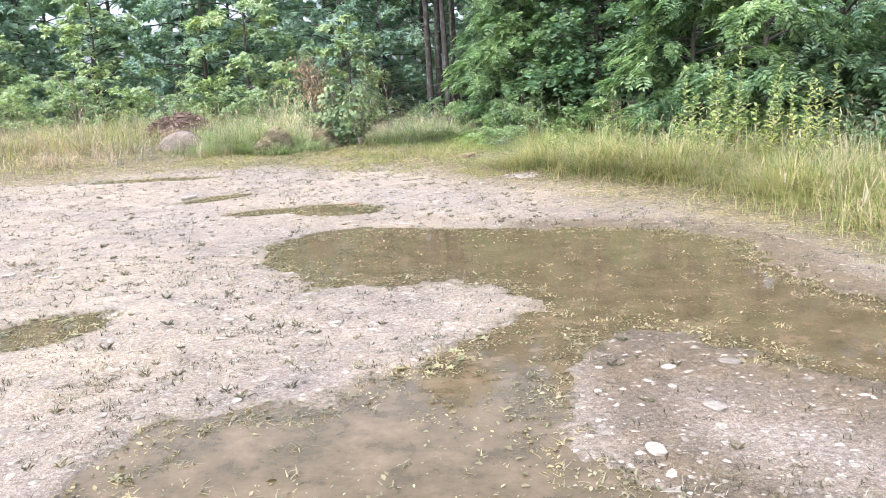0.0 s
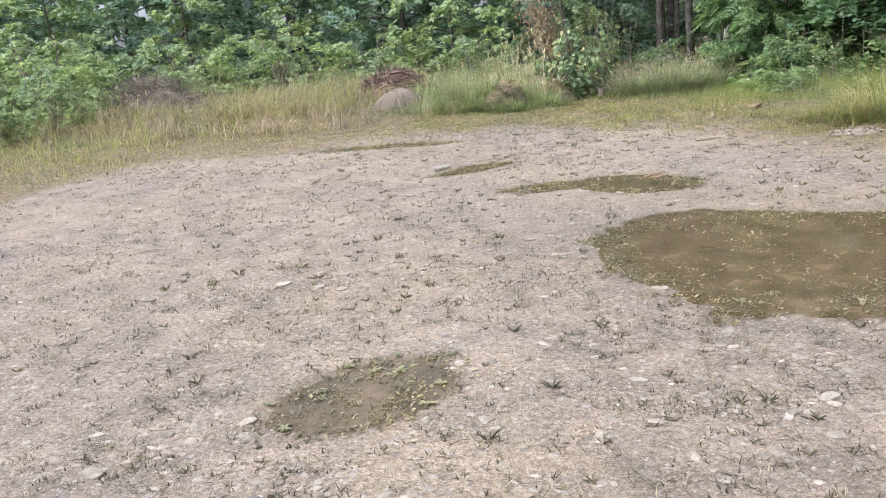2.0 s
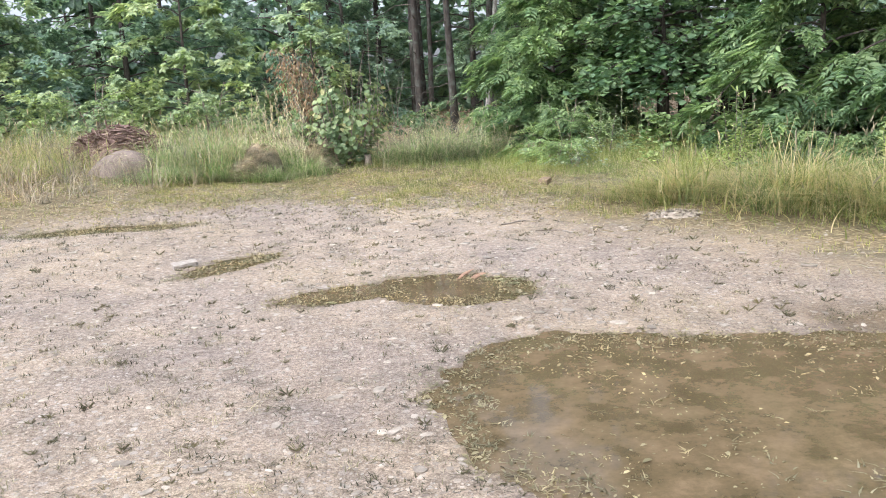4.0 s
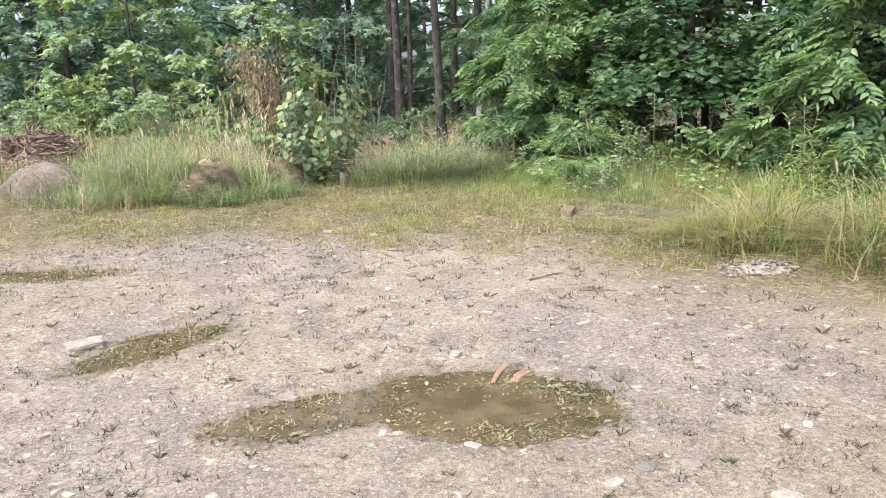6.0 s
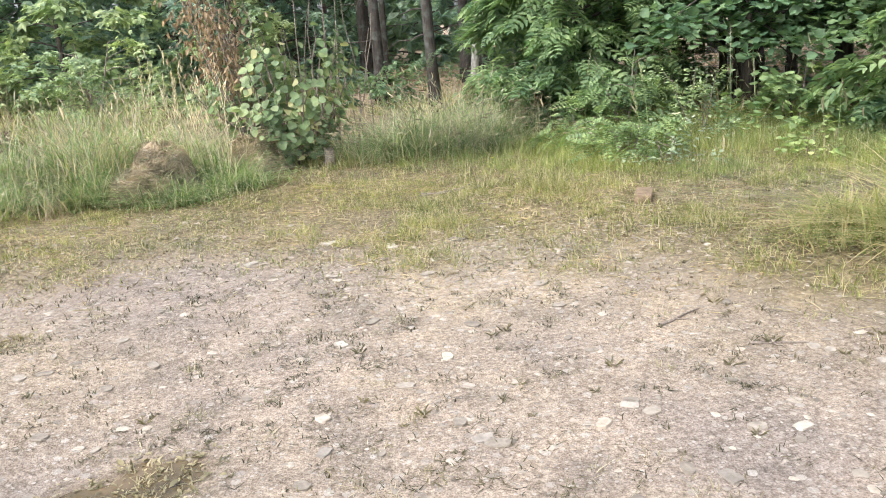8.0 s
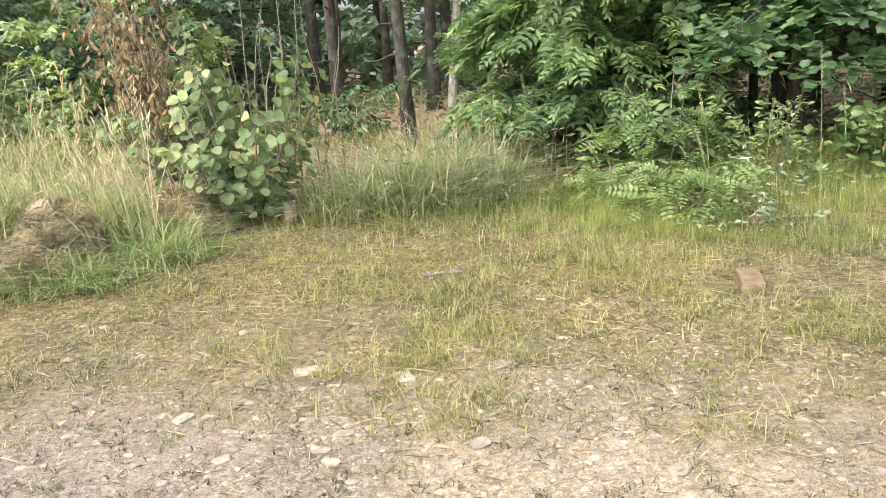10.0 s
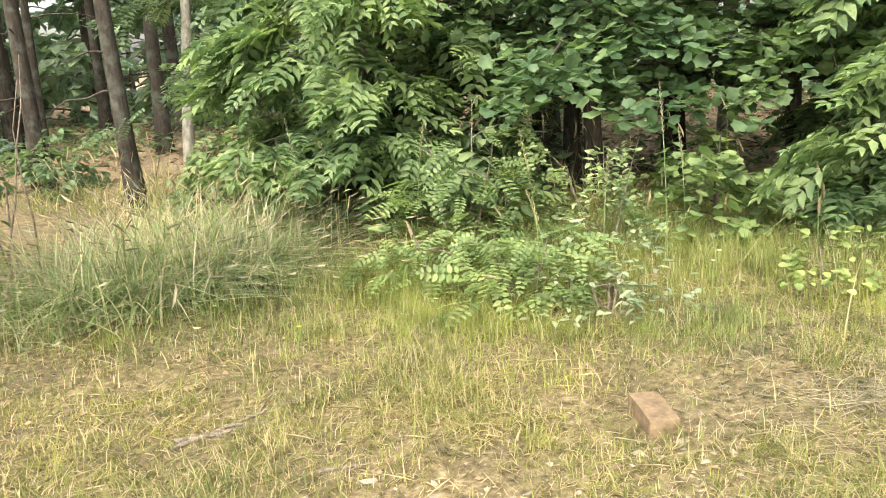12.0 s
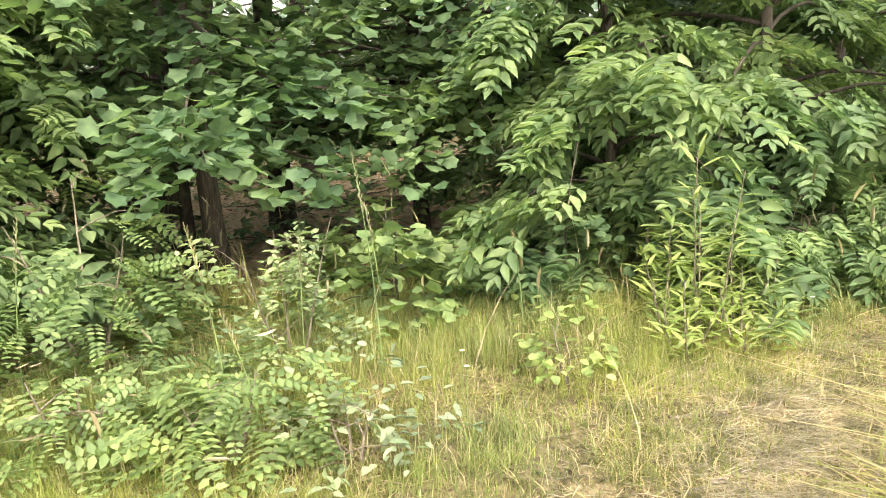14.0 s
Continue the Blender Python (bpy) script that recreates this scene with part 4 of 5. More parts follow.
def lush(x, y):
    """Metres past the line where fine grass thickens towards the wood."""
    return y - np.interp(x, [-0.8, 0.5, 1.5, 3, 4], [15.7, 14.4, 13.75, 13.0, 12.5]) + 0.8 * fbm(x, y, 1.2, 66, 2)


def build_grass():
    # short turf
    x, y = spots(19000, -12, 6, 4, 19, lambda x, y: sstep(-0.9, 1.0, grassy(x, y)) * in_wood(x, y) * sstep(-0.2, 0.12, fbm(x, y, 1.6, 51, 3) + 0.08))
    x, y = tufted(x, y, 6, 0.035)
    h = rng.uniform(0.03, 0.11, len(x)) * (0.7 + 0.6 * sstep(0, 2, grassy(x, y)))
    stuff("turf", *blades(x, y, h, rng.uniform(0.004, 0.0075, len(x)), 0.7), M_SHORT, "short yellow-green turf round the gravel")
    x, y = spots(21000, -4.5, 4.0, 11.5, 17, lambda x, y: sstep(-0.5, 0.8, grassy(x, y)) * in_wood(x, y) * (0.04 + sstep(-0.04, 0.18, fbm(x, y, 2.0, 53, 3))))
    x, y = tufted(x, y, 11, 0.026)
    h = rng.uniform(0.03, 0.13, len(x)) * (0.6 + 0.8 * sstep(-0.1, 0.25, fbm(x, y, 1.1, 54, 2)))
    stuff("thick_turf", *blades(x, y, h, rng.uniform(0.003, 0.0055, len(x)), 0.85), M_SHORT, "thick yellow-green turf on the worn ground")
    x, y = spots(26000, -0.9, 4.0, 12.3, 16.2, lambda x, y: sstep(-1.1, 0.7, lush(x, y)) * sstep(-0.4, 0.6, grassy(x, y)) * in_wood(x, y) * (0.15 + 0.85 * sstep(-0.12, 0.15, fbm(x, y, 1.7, 58, 3))))
    x, y = tufted(x, y, 7, 0.03)
    h = rng.uniform(0.06, 0.26, len(x)) * (0.28 + 0.87 * sstep(-0.7, 1.6, lush(x, y)))
    stuff("fine_grass", *blades(x, y, h, rng.uniform(0.0025, 0.0045, len(x)), 0.5), M_FINE, "fine yellow-green grass before the wood")
    x, y = spots(20000, -4.4, 3.4, 12.0, 16.2, lambda x, y: sstep(-0.7, 0.9, grassy(x, y)) * in_wood(x, y) * (0.3 + 0.7 * sstep(-0.05, 0.15, fbm(x, y, 1.6, 51, 3))))
    x, y = tufted(x, y, 11, 0.035)
    stuff("stubble", *blades(x, y, rng.uniform(0.015, 0.06, len(x)), rng.uniform(0.003, 0.006, len(x)), 1.0, 1), M_SHORT, "dense low stubble of trodden grass")
    x, y = spots(9000, -4.0, 3.4, 11.8, 15.6, lambda x, y: sstep(-1.2, 0.3, grassy(x, y)) * in_wood(x, y) * (0.2 + 0.8 * sstep(0.0, 0.2, fbm(x, y, 1.5, 64, 3))))
    n = len(x)
    ang = rng.uniform(0, 6.28, n)
    v, f = scatter(LEAF_DEEP[0], LEAF_DEEP[1], np.stack([x, y, ground_z(x, y) + 0.008], 1), np.stack([np.cos(ang), np.sin(ang), rng.normal(0.1, 0.3, n)], 1), rng.normal(0, 0.4, (n, 3)) + (0, 0, 1), rng.uniform(0.012, 0.036, n))
    stuff("dry_leaf_bits", v, f, M_DRYLEAF, "brown dry leaf bits among the grass", "litter")
    # flat dead straw
    x, y = spots(20000, -7, 4.5, 6, 17, lambda x, y: sstep(-0.9, 0.6, grassy(x, y)) * in_wood(x, y) * (0.3 + 0.7 * sstep(-0.1, 0.2, fbm(x, y, 1.3, 55, 2))))
    n = len(x)
    ang = rng.uniform(0, 6.28, n)
    v, f = scatter(LEAF_PLAIN[0] * (1, 0.06, 0.3), LEAF_PLAIN[1], np.stack([x, y, ground_z(x, y) + rng.uniform(0.004, 0.02, n)], 1), np.stack([np.cos(ang), np.sin(ang), rng.normal(0, 0.12, n)], 1), rng.normal(0, 0.3, (n, 3)) + (0, 0, 1), rng.uniform(0.05, 0.17, n))
    stuff("dead_straw", v, f, M_STRAW, "dead straw lying flat on the ground")
    # fine broken straw and chaff
    x, y = spots(34000, -4.6, 3.4, 11.8, 16.0, lambda x, y: sstep(-1.0, 0.4, grassy(x, y)) * in_wood(x, y) * (0.25 + 0.75 * sstep(-0.12, 0.15, fbm(x, y, 2.2, 77, 3))))
    n = len(x)
    ang = rng.uniform(0, 6.28, n)
    v, f = scatter(LEAF_DEEP[0] * (1, 0.16, 1), LEAF_DEEP[1], np.stack([x, y, ground_z(x, y) + rng.uniform(0.003, 0.018, n)], 1), np.stack([np.cos(ang), np.sin(ang), rng.normal(0, 0.3, n)], 1), rng.normal(0, 0.4, (n, 3)) + (0, 0, 1), rng.uniform(0.016, 0.055, n))
    stuff("chaff", v, f, M_CHAFF, "broken straw and chaff on the worn ground", "straw")
    # pale mown straw on the worn patch
    n = 6500
    x, y = rng.normal(1.85, 0.6, n), rng.normal(13.0, 0.33, n)
    ang = rng.normal(-0.6, 1.2, n)
    v, f = scatter(LEAF_PLAIN[0] * (1, 0.03, 0.1), LEAF_PLAIN[1], np.stack([x, y, ground_z(x, y) + rng.uniform(0.004, 0.02, n)], 1), np.stack([np.cos(ang), np.sin(ang), rng.normal(0, 0.08, n)], 1), rng.normal(0, 0.3, (n, 3)) + (0, 0, 1), rng.uniform(0.06, 0.2, n))
    stuff("straw_mat", v, f, M_STRAWMAT, "matted pale dead straw on worn ground", "straw")
    # knee-high thin grass
    x, y = spots(28000, -13, 7, 4, 21, lambda x, y: (0.6 * sstep(0.9, 2.0, grassy(x, y)) * sstep(-3.0, -1.4, forest_in(x, y)) * sstep(-1.4, 0.6, x) + tall_amount(x, y)) * in_wood(x, y) * (0.35 + 0.65 * sstep(-0.2, 0.15, fbm(x, y, 1.2, 56, 3))))
    x, y = tufted(x, y, 5, 0.03)
    t = tall_amount(x, y)
    h = rng.uniform(0.10, 0.36, len(x)) * (1 + 1.0 * t) * (0.65 + 0.8 * sstep(-0.2, 0.25, fbm(x, y, 0.9, 57, 2)))
    stuff("meadow_grass", *blades(x, y, h, rng.uniform(0.006, 0.012, len(x)), 1.05, 3), M_MEADOW, "tall half-dry meadow grass")
    # straw stalks with ears
    x, y = spots(9000, -13, 7, 4, 21, lambda x, y: 0.8 * tall_amount(x, y) * in_wood(x, y) + 0.04 * sstep(0.8, 2, grassy(x, y)))
    h = rng.uniform(0.3, 0.9, len(x))
    a = blades(x, y, h, np.full(len(x), 0.005), 0.55, 4)
    tips = a[0].reshape(len(x), -1, 3)[:, -1]
    ear = scatter(LEAF_PLAIN[0] * (1, 0.13, 1), LEAF_PLAIN[1], tips - (0, 0, 0.05), np.stack([rng.normal(0, 0.3, len(x)), rng.normal(0, 0.3, len(x)), np.ones(len(x))], 1), rng.normal(0, 1, (len(x), 3)), rng.uniform(0.08, 0.15, len(x)))
    stuff("seeding_grass", *joined([a, ear]), M_STRAW, "dry straw stalks with seed heads")
    # lush clumps
    clumps = [(-0.6, 16.6, 0.75, 0.5, 0.68), (0.0, 16.75, 0.6, 0.45, 0.62), (-2.85, 16.3, 0.4, 0.35, 0.6), (-3.75, 16.4, 0.5, 0.45, 0.55), (-4.4, 16.3, 0.5, 0.4, 0.4), (1.45, 11.85, 0.35, 0.3, 0.75),
              (2.3, 11.2, 0.6, 0.5, 0.85), (3.1, 10.5, 0.7, 0.6, 0.8), (0.7, 17.7, 0.6, 0.5, 0.45), (1.7, 16.5, 0.5, 0.4, 0.35), (4.2, 9.0, 0.8, 0.7, 0.75), (-2.45, 15.75, 0.3, 0.25, 0.42), (-3.6, 15.7, 0.4, 0.3, 0.45), (-2.95, 15.35, 0.4, 0.2, 0.25), (-4.3, 15.6, 0.5, 0.35, 0.35), (-3.1, 15.5, 0.35, 0.1, 0.34), (1.2, 12.3, 0.4, 0.35, 0.35), (-3.95, 16.7, 0.55, 0.4, 0.85), (-3.3, 16.8, 0.5, 0.35, 0.85), (-4.65, 16.9, 0.4, 0.35, 0.7)]
    for cx, cy, rx, ry, hh in clumps:
        n = int(3600 * rx * ry) + 340
        u, w = rng.normal(0, 1, n), rng.normal(0, 1, n)
        x, y = cx + rx * 0.55 * u, cy + ry * 0.55 * w
        h = hh * rng.uniform(0.4, 1.3, n) * (0.35 + 0.65 * np.exp(-(u * u + w * w) / 3))
        stuff("tall_grass_clump", *blades(x, y, h, rng.uniform(0.006, 0.012, n), 1.3, 5), M_MEADOW if cx > 1 else M_GREENTALL, "lush drooping clump of tall half-dry grass" if cx > 1 else "lush drooping clump of tall green grass")
    # pale plume grass beside the bush
    n = 95
    x, y = rng.normal(-2.62, 0.2, n), rng.normal(16.3, 0.25, n)
    h = rng.uniform(0.6, 1.32, n)
    hd = rng.normal(2.9, 0.8, n)
    a = blades(x, y, h, np.full(n, 0.006), 0.38, 5, heading=hd)
    tips = a[0].reshape(n, -1, 3)
    parts = [a]
    for k in range(5):
        parts.append(scatter(LEAF_PLAIN[0] * (1, 0.16, 1), LEAF_PLAIN[1], tips[:, -1] - (0, 0, 0.035 * k), np.stack([rng.normal(0, 0.25, n), rng.normal(0, 0.25, n), np.ones(n)], 1), rng.normal(0, 1, (n, 3)), rng.uniform(0.05, 0.09, n)))
    stuff("plume_grass", *joined(parts), M_PLUME, "tall pale plume grass beside the bush")
    # dry brown weeds standing in the meadow
    x, y = spots(420, -13, -3.3, 13.8, 21, lambda x, y: sstep(0.8, 2.2, grassy(x, y)) * in_wood(x, y) * (0.35 + 0.65 * (fbm(x, y, 0.6, 95, 2) > 0)))
    hh = np.repeat(rng.uniform(0.25, 0.7, len(x)), 34)
    x, y = tufted(x, y, 34, 0.11)
    stuff("dry_weeds", *blades(x, y, hh * rng.uniform(0.5, 1.2, len(x)), rng.uniform(0.006, 0.013, len(x)), 0.9, 2), M_DEADGRASS, "brown dry weeds standing in the meadow", "weeds")
    # blond drooping ears over the lush clump
    n = 1200
    side = np.arange(n) < 700
    x, y = rng.normal(0, 0.42, n) + np.where(side, -0.3, -3.7), rng.normal(0, 0.25, n) + np.where(side, 16.6, 16.55)
    a = blades(x, y, rng.uniform(0.45, 0.85, n), np.full(n, 0.005), 0.95, 5)
    tips = a[0].reshape(n, -1, 3)
    ear = scatter(LEAF_PLAIN[0] * (1, 0.06, 1), LEAF_PLAIN[1], tips[:, -1], tips[:, -1] - tips[:, -3], rng.normal(0, 1, (n, 3)), rng.uniform(0.05, 0.11, n))
    stuff("drooping_grass", *joined([a, ear]), M_STRAW, "blond drooping grass ears over the green clump")
    # forest floor grass at the rim and far meadow
    x, y = spots(8500, -28, -6, 16, 29, lambda x, y: in_wood(x, y) * 0.9)
    x, y = tufted(x, y, 4, 0.06)
    stuff("far_meadow_grass", *blades(x, y, rng.uniform(0.15, 0.5, len(x)), rng.uniform(0.009, 0.018, len(x)), 0.75), M_MEADOW, "blond meadow grass before the far trees")
    x, y = spots(6000, 4.5, 16, -6, 12, lambda x, y: sstep(4.5, 7, x) * sstep(0.8, 2, grassy(x, y)) * in_wood(x, y))
    x, y = tufted(x, y, 4, 0.06)
    stuff("verge_grass", *blades(x, y, rng.uniform(0.2, 0.6, len(x)), rng.uniform(0.005, 0.009, len(x)), 0.55), M_MEADOW, "tall meadow grass beside the gravel")


def build_wood_floor():
    """Leaf litter, fallen twigs and low greenery under the trees."""
    x, y = spots(16000, -1, 15, 12, 31, lambda x, y: sstep(0.3, 1.5, forest_in(x, y)))
    n = len(x)
    a = rng.uniform(0, 6.28, n)
    v, f = scatter(LEAF_DEEP[0], LEAF_DEEP[1], np.stack([x, y, ground_z(x, y) + 0.012], 1), np.stack([np.cos(a), np.sin(a), rng.normal(0, 0.3, n)], 1), rng.normal(0, 0.35, (n, 3)) + (0, 0, 1), rng.uniform(0.05, 0.13, n))
    stuff("leaf_litter", v, f, M_DRYLEAF, "brown fallen leaves on the forest floor", "litter")
    x, y = spots(1500, -3, 15, 13, 31, lambda x, y: sstep(0.3, 1.5, forest_in(x, y)) * (fbm(x, y, 0.5, 91, 2) > 0.02))
    x, y = tufted(x, y, 9, 0.14)
    n = len(x)
    a = rng.uniform(0, 6.28, n)
    v, f = scatter(LEAF_FAR[0], LEAF_FAR[1], np.stack([x, y, ground_z(x, y) + rng.uniform(0.03, 0.34, n)], 1), np.stack([np.cos(a), np.sin(a), rng.normal(0.1, 0.4, n)], 1), rng.normal(0, 0.35, (n, 3)) + (0, 0, 1), rng.uniform(0.08, 0.2, n))
    stuff("undergrowth", v, f, M_ROBINIA, "low green undergrowth on the forest floor", "undergrowth")
    for k in range(26):
        px, py = rng.uniform(3.6, 10), rng.uniform(15.5, 22)
        stick(px, py, rng.uniform(0.7, 1.9), rng.uniform(0.008, 0.02), rng.uniform(0, 180), "dead branch lying on the forest floor", M_BARK, 0.08, 3, "fallen_branch")


def build_weeds():
    """Small dark sprouts and dry tufts on the bare gravel."""
    bare = lambda x, y: sstep(0.6, -0.6, grassy(x, y)) * dry_pool(x, y) * (0.25 + 0.75 * sstep(-0.2, 0.25, fbm(x, y, 0.9, 61, 2)))
    x, y = spots(20000, -11, 4.5, 0.6, 15, bare)
    x, y = tufted(x, y, 14, 0.018)
    stuff("weed_sprouts", *blades(x, y, rng.uniform(0.014, 0.042, len(x)), rng.uniform(0.005, 0.010, len(x)), 1.15), M_SPROUT, "small dark weed sprouts dotting the gravel", "weeds")
    x, y = spots(4200, -10, 4, 0.8, 14.5, bare)
    gx, gy = rng.normal(-4.5, 0.6, 260), rng.normal(12.42, 0.17, 260)
    x, y = np.concatenate([x, gx]), np.concatenate([y, gy])
    hh = np.repeat(rng.uniform(0.4, 1.0, len(x)), 26)
    x, y = tufted(x, y, 26, 0.03)
    stuff("gravel_tufts", *blades(x, y, hh * rng.uniform(0.02, 0.075, len(x)), rng.uniform(0.003, 0.005, len(x)), 1.0), M_DRYTUFT, "sparse dry grass tufts on the gravel")
    # weeds growing in the shallow margins
    x, y = spots(34000, -6, 3.5, 1.8, 13.5, lambda x, y: sum((np.abs(pool_distance(x, y, h) + 0.09) < 0.13) * 1.0 for _, h in POOLS) * sstep(-0.15, 0.15, fbm(x, y, 1.9, 97, 2)) * 0.8 + (pool_distance(x, y, POOLS[0][1]) < -0.1) * 0.06)
    x, y = tufted(x, y, 7, 0.016)
    zz = ground_z(x, y)
    for level, hollows in POOLS:
        zz = np.where(pool_distance(x, y, hollows) < 0.1, np.maximum(zz, level - 0.004), zz)
    stuff("pool_weeds", *blades(x, y, rng.uniform(0.01, 0.038, len(x)), rng.uniform(0.006, 0.012, len(x)), 1.4, 2, z=zz), M_POOLWEED, "small weeds growing along the puddle margins", "weeds")
    # floating leaves and weed in the pools' margins
    x, y = spots(150000, -6, 4, 1.5, 13.5, lambda x, y: sum((np.abs(pool_distance(x, y, h) + 0.06) < 0.14) * 1.0 for _, h in POOLS) * 0.8 + sum((pool_distance(x, y, h) < 0) * 1.0 for _, h in POOLS) * 0.3 * sstep(-0.1, 0.2, fbm(x, y, 2.1, 71, 3)))
    n = len(x)
    z = np.maximum(ground_z(x, y), 0)
    for level, hollows in POOLS:
        z = np.where(pool_distance(x, y, hollows) < 0.1, np.maximum(z, level), z)
    pos = np.stack([x, y, z + 0.004], 1)
    ang = rng.uniform(0, 6.28, n)
    v, f = scatter(LEAF_PLAIN[0], LEAF_PLAIN[1], pos, np.stack([np.cos(ang), np.sin(ang), rng.uniform(0, 0.5, n)], 1), rng.normal(0, 0.25, (n, 3)) + (0, 0, 1), np.clip(rng.lognormal(-4.2, 0.45, n), 0.008, 0.045))
    stuff("pool_litter", v, f, M_FLOAT, "leaves and straw bits lying in the puddles", "litter")


# ---- stones ----
OCT_V = np.array([(0, 0, 1)] + [(math.cos(k * 1.0472), math.sin(k * 1.0472), -0.15) for k in range(6)])
OCT_F = np.array([(0, 1 + k, 1 + (k + 1) % 6) for k in range(6)])


def build_gravel():
    x, y = spots(95000, -10, 4.5, 0.8, 15, lambda x, y: sstep(2.2, -0.4, grassy(x, y)) * (0.35 + 0.65 * dry_pool(x, y)) * (0.3 + 0.7 * sstep(-0.15, 0.2, fbm(x, y, 0.7, 81, 3))))
    gx, gy = rng.normal(-0.6, 0.8, 3000), rng.normal(12.9, 0.4, 3000)
    x, y = np.concatenate([x, gx]), np.concatenate([y, gy])
    n = len(x)
    s = np.clip(rng.lognormal(-4.85, 0.5, n), 0.004, 0.028) * np.where(np.arange(n) >= n - 3000, 0.75, 1.0)
    v0 = OCT_V[None] * (1 + rng.uniform(-0.5, 0.4, (n, 7, 1)))
    size = np.stack([s * rng.uniform(0.9, 1.7, n), s * rng.uniform(0.7, 1.1, n), s * rng.uniform(0.15, 0.45, n)], 1)
    a = rng.uniform(0, 6.28, n)
    t = v0 * size[:, None]
    c, sn = np.cos(a)[:, None], np.sin(a)[:, None]
    v = np.stack([t[..., 0] * c - t[..., 1] * sn + x[:, None], t[..., 0] * sn + t[..., 1] * c + y[:, None], t[..., 2] + (ground_z(x, y) + size[:, 2] * 0.1)[:, None]], -1)
    f = OCT_F[None] + (np.arange(n) * 7)[:, None, None]
    stuff("gravel", v.reshape(-1, 3), f.reshape(-1, 3), M_PEBBLE, "scattered pale pebbles and stone chips", "gravel")


def rough_slab(name, x, y, lx, ly, lz, turn, mat, label, tilt=(0, 0), sink=0.2, seed=1, category="stone", smooth=False, cuts=4, wear=1.0):
    """A broken stone with chipped rim and worn edges."""
    r = np.random.default_rng(seed)
    bm = bmesh.new()
    bmesh.ops.create_cube(bm, size=1)
    bmesh.ops.subdivide_edges(bm, edges=bm.edges, cuts=cuts, use_grid_fill=True)
    off = r.uniform(0, 50)
    for v in bm.verts:
        c = v.co.copy()
        k = noise.noise_vector(c * 2.3 + Vector((off, off, off))) * wear
        k2 = noise.noise_vector(c * 6 + Vector((off, 0, off))) * wear
        rnd = max(0.0, abs(c.x) + abs(c.y) - (0.72 if cuts > 2 else 0.6)) * (0.25 if cuts > 2 else 0.6) * wear
        v.co = Vector((c.x * (1 - rnd) + 0.09 * k.x + 0.035 * k2.x, c.y * (1 - rnd) + 0.09 * k.y + 0.035 * k2.y, c.z * (1 - 0.2 * rnd) + 0.12 * k.z + 0.06 * k2.z))
        v.co.x *= lx
        v.co.y *= ly
        v.co.z *= lz
    me = bpy.data.meshes.new(name)
    bm.to_mesh(me)
    bm.free()
    me.polygons.foreach_set("use_smooth", np.full(len(me.polygons), smooth))
    me.materials.append(mat)
    ob = new(name, me)
    ob.matrix_basis = pose(x, y, float(ground_z(x, y)) + lz * (0.5 - sink), tilt[0], tilt[1], turn)
    return tagged(ob, label, category)


def stick(x, y, length, r, turn, label, mat=None, bend=0.06, forks=1, name="stick"):
    p = np.stack([np.linspace(-length / 2, length / 2, 9), np.cumsum(rng.normal(0, bend * length / 9, 9)), np.zeros(9)], 1)
    c, s = math.cos(radians(turn)), math.sin(radians(turn))
    w = np.stack([p[:, 0] * c - p[:, 1] * s, p[:, 0] * s + p[:, 1] * c], 1)
    gz = ground_z(w[:, 0] + x, w[:, 1] + y)
    z0 = float(gz.min())
    pts = np.stack([w[:, 0], w[:, 1], gz - z0 + r * 0.7], 1)
    parts = [tube(pts, r * np.linspace(1, 0.45, 9) * rng.uniform(0.85, 1.15, 9), 7)]
    for k in range(forks):
        q = limb_path(pts[3 + k * 2], radians(turn) + (0.7 if k % 2 else -0.7), length * 0.3, 0.1, 0.1)
        parts.append(tube(q, r * np.linspace(0.6, 0.2, 7), 5))
    v, f = joined(parts)
    ob = new(name, mesh_of(name, v, f, mat or M_TWIG, True))
    ob.matrix_basis = pose(x, y, z0)
    return tagged(ob, label, "stick")


def bark_piece(x, y, length, width, turn, label):
    """A curved strip of bark lying on the ground."""
    n, k = 9, 5
    r = np.random.default_rng(int(length * 1000))
    v = []
    for layer in (0, 1):
        for i in range(n):
            t = i / (n - 1)
            w = width * (0.55 + 0.45 * math.sin(math.pi * (0.1 + 0.75 * t))) * r.uniform(0.75, 1.15)
            for j in range(k):
                u = j / (k - 1) - 0.5
                v.append(((t - 0.5) * length, u * w + 0.01 * math.sin(5 * t), 0.004 + 0.12 * width * (0.25 - u * u) + 0.003 * r.uniform() + layer * 0.004))
    f = []
    m = n * k
    for i in range(n - 1):
        for j in range(k - 1):
            a = i * k + j
            f += [(a, a + k, a + k + 1, a + 1), (a + m, a + m + 1, a + m + k + 1, a + m + k)]
    for i in range(n - 1):
        f += [(i * k, i * k + m, (i + 1) * k + m, (i + 1) * k), (i * k + k - 1, (i + 1) * k + k - 1, (i + 1) * k + k - 1 + m, i * k + k - 1 + m)]
    for j in range(k - 1):
        f += [(j, j + 1, j + 1 + m, j + m), ((n - 1) * k + j, (n - 1) * k + j + m, (n - 1) * k + j + 1 + m, (n - 1) * k + j + 1)]
    ob = new("bark_piece", mesh_of("bark_piece", np.array(v), np.array(f), M_BARKPIECE))
    ob.matrix_basis = pose(x, y, float(ground_z(x, y)) - 0.004, 0, 0, turn)
    return tagged(ob, label, "bark")


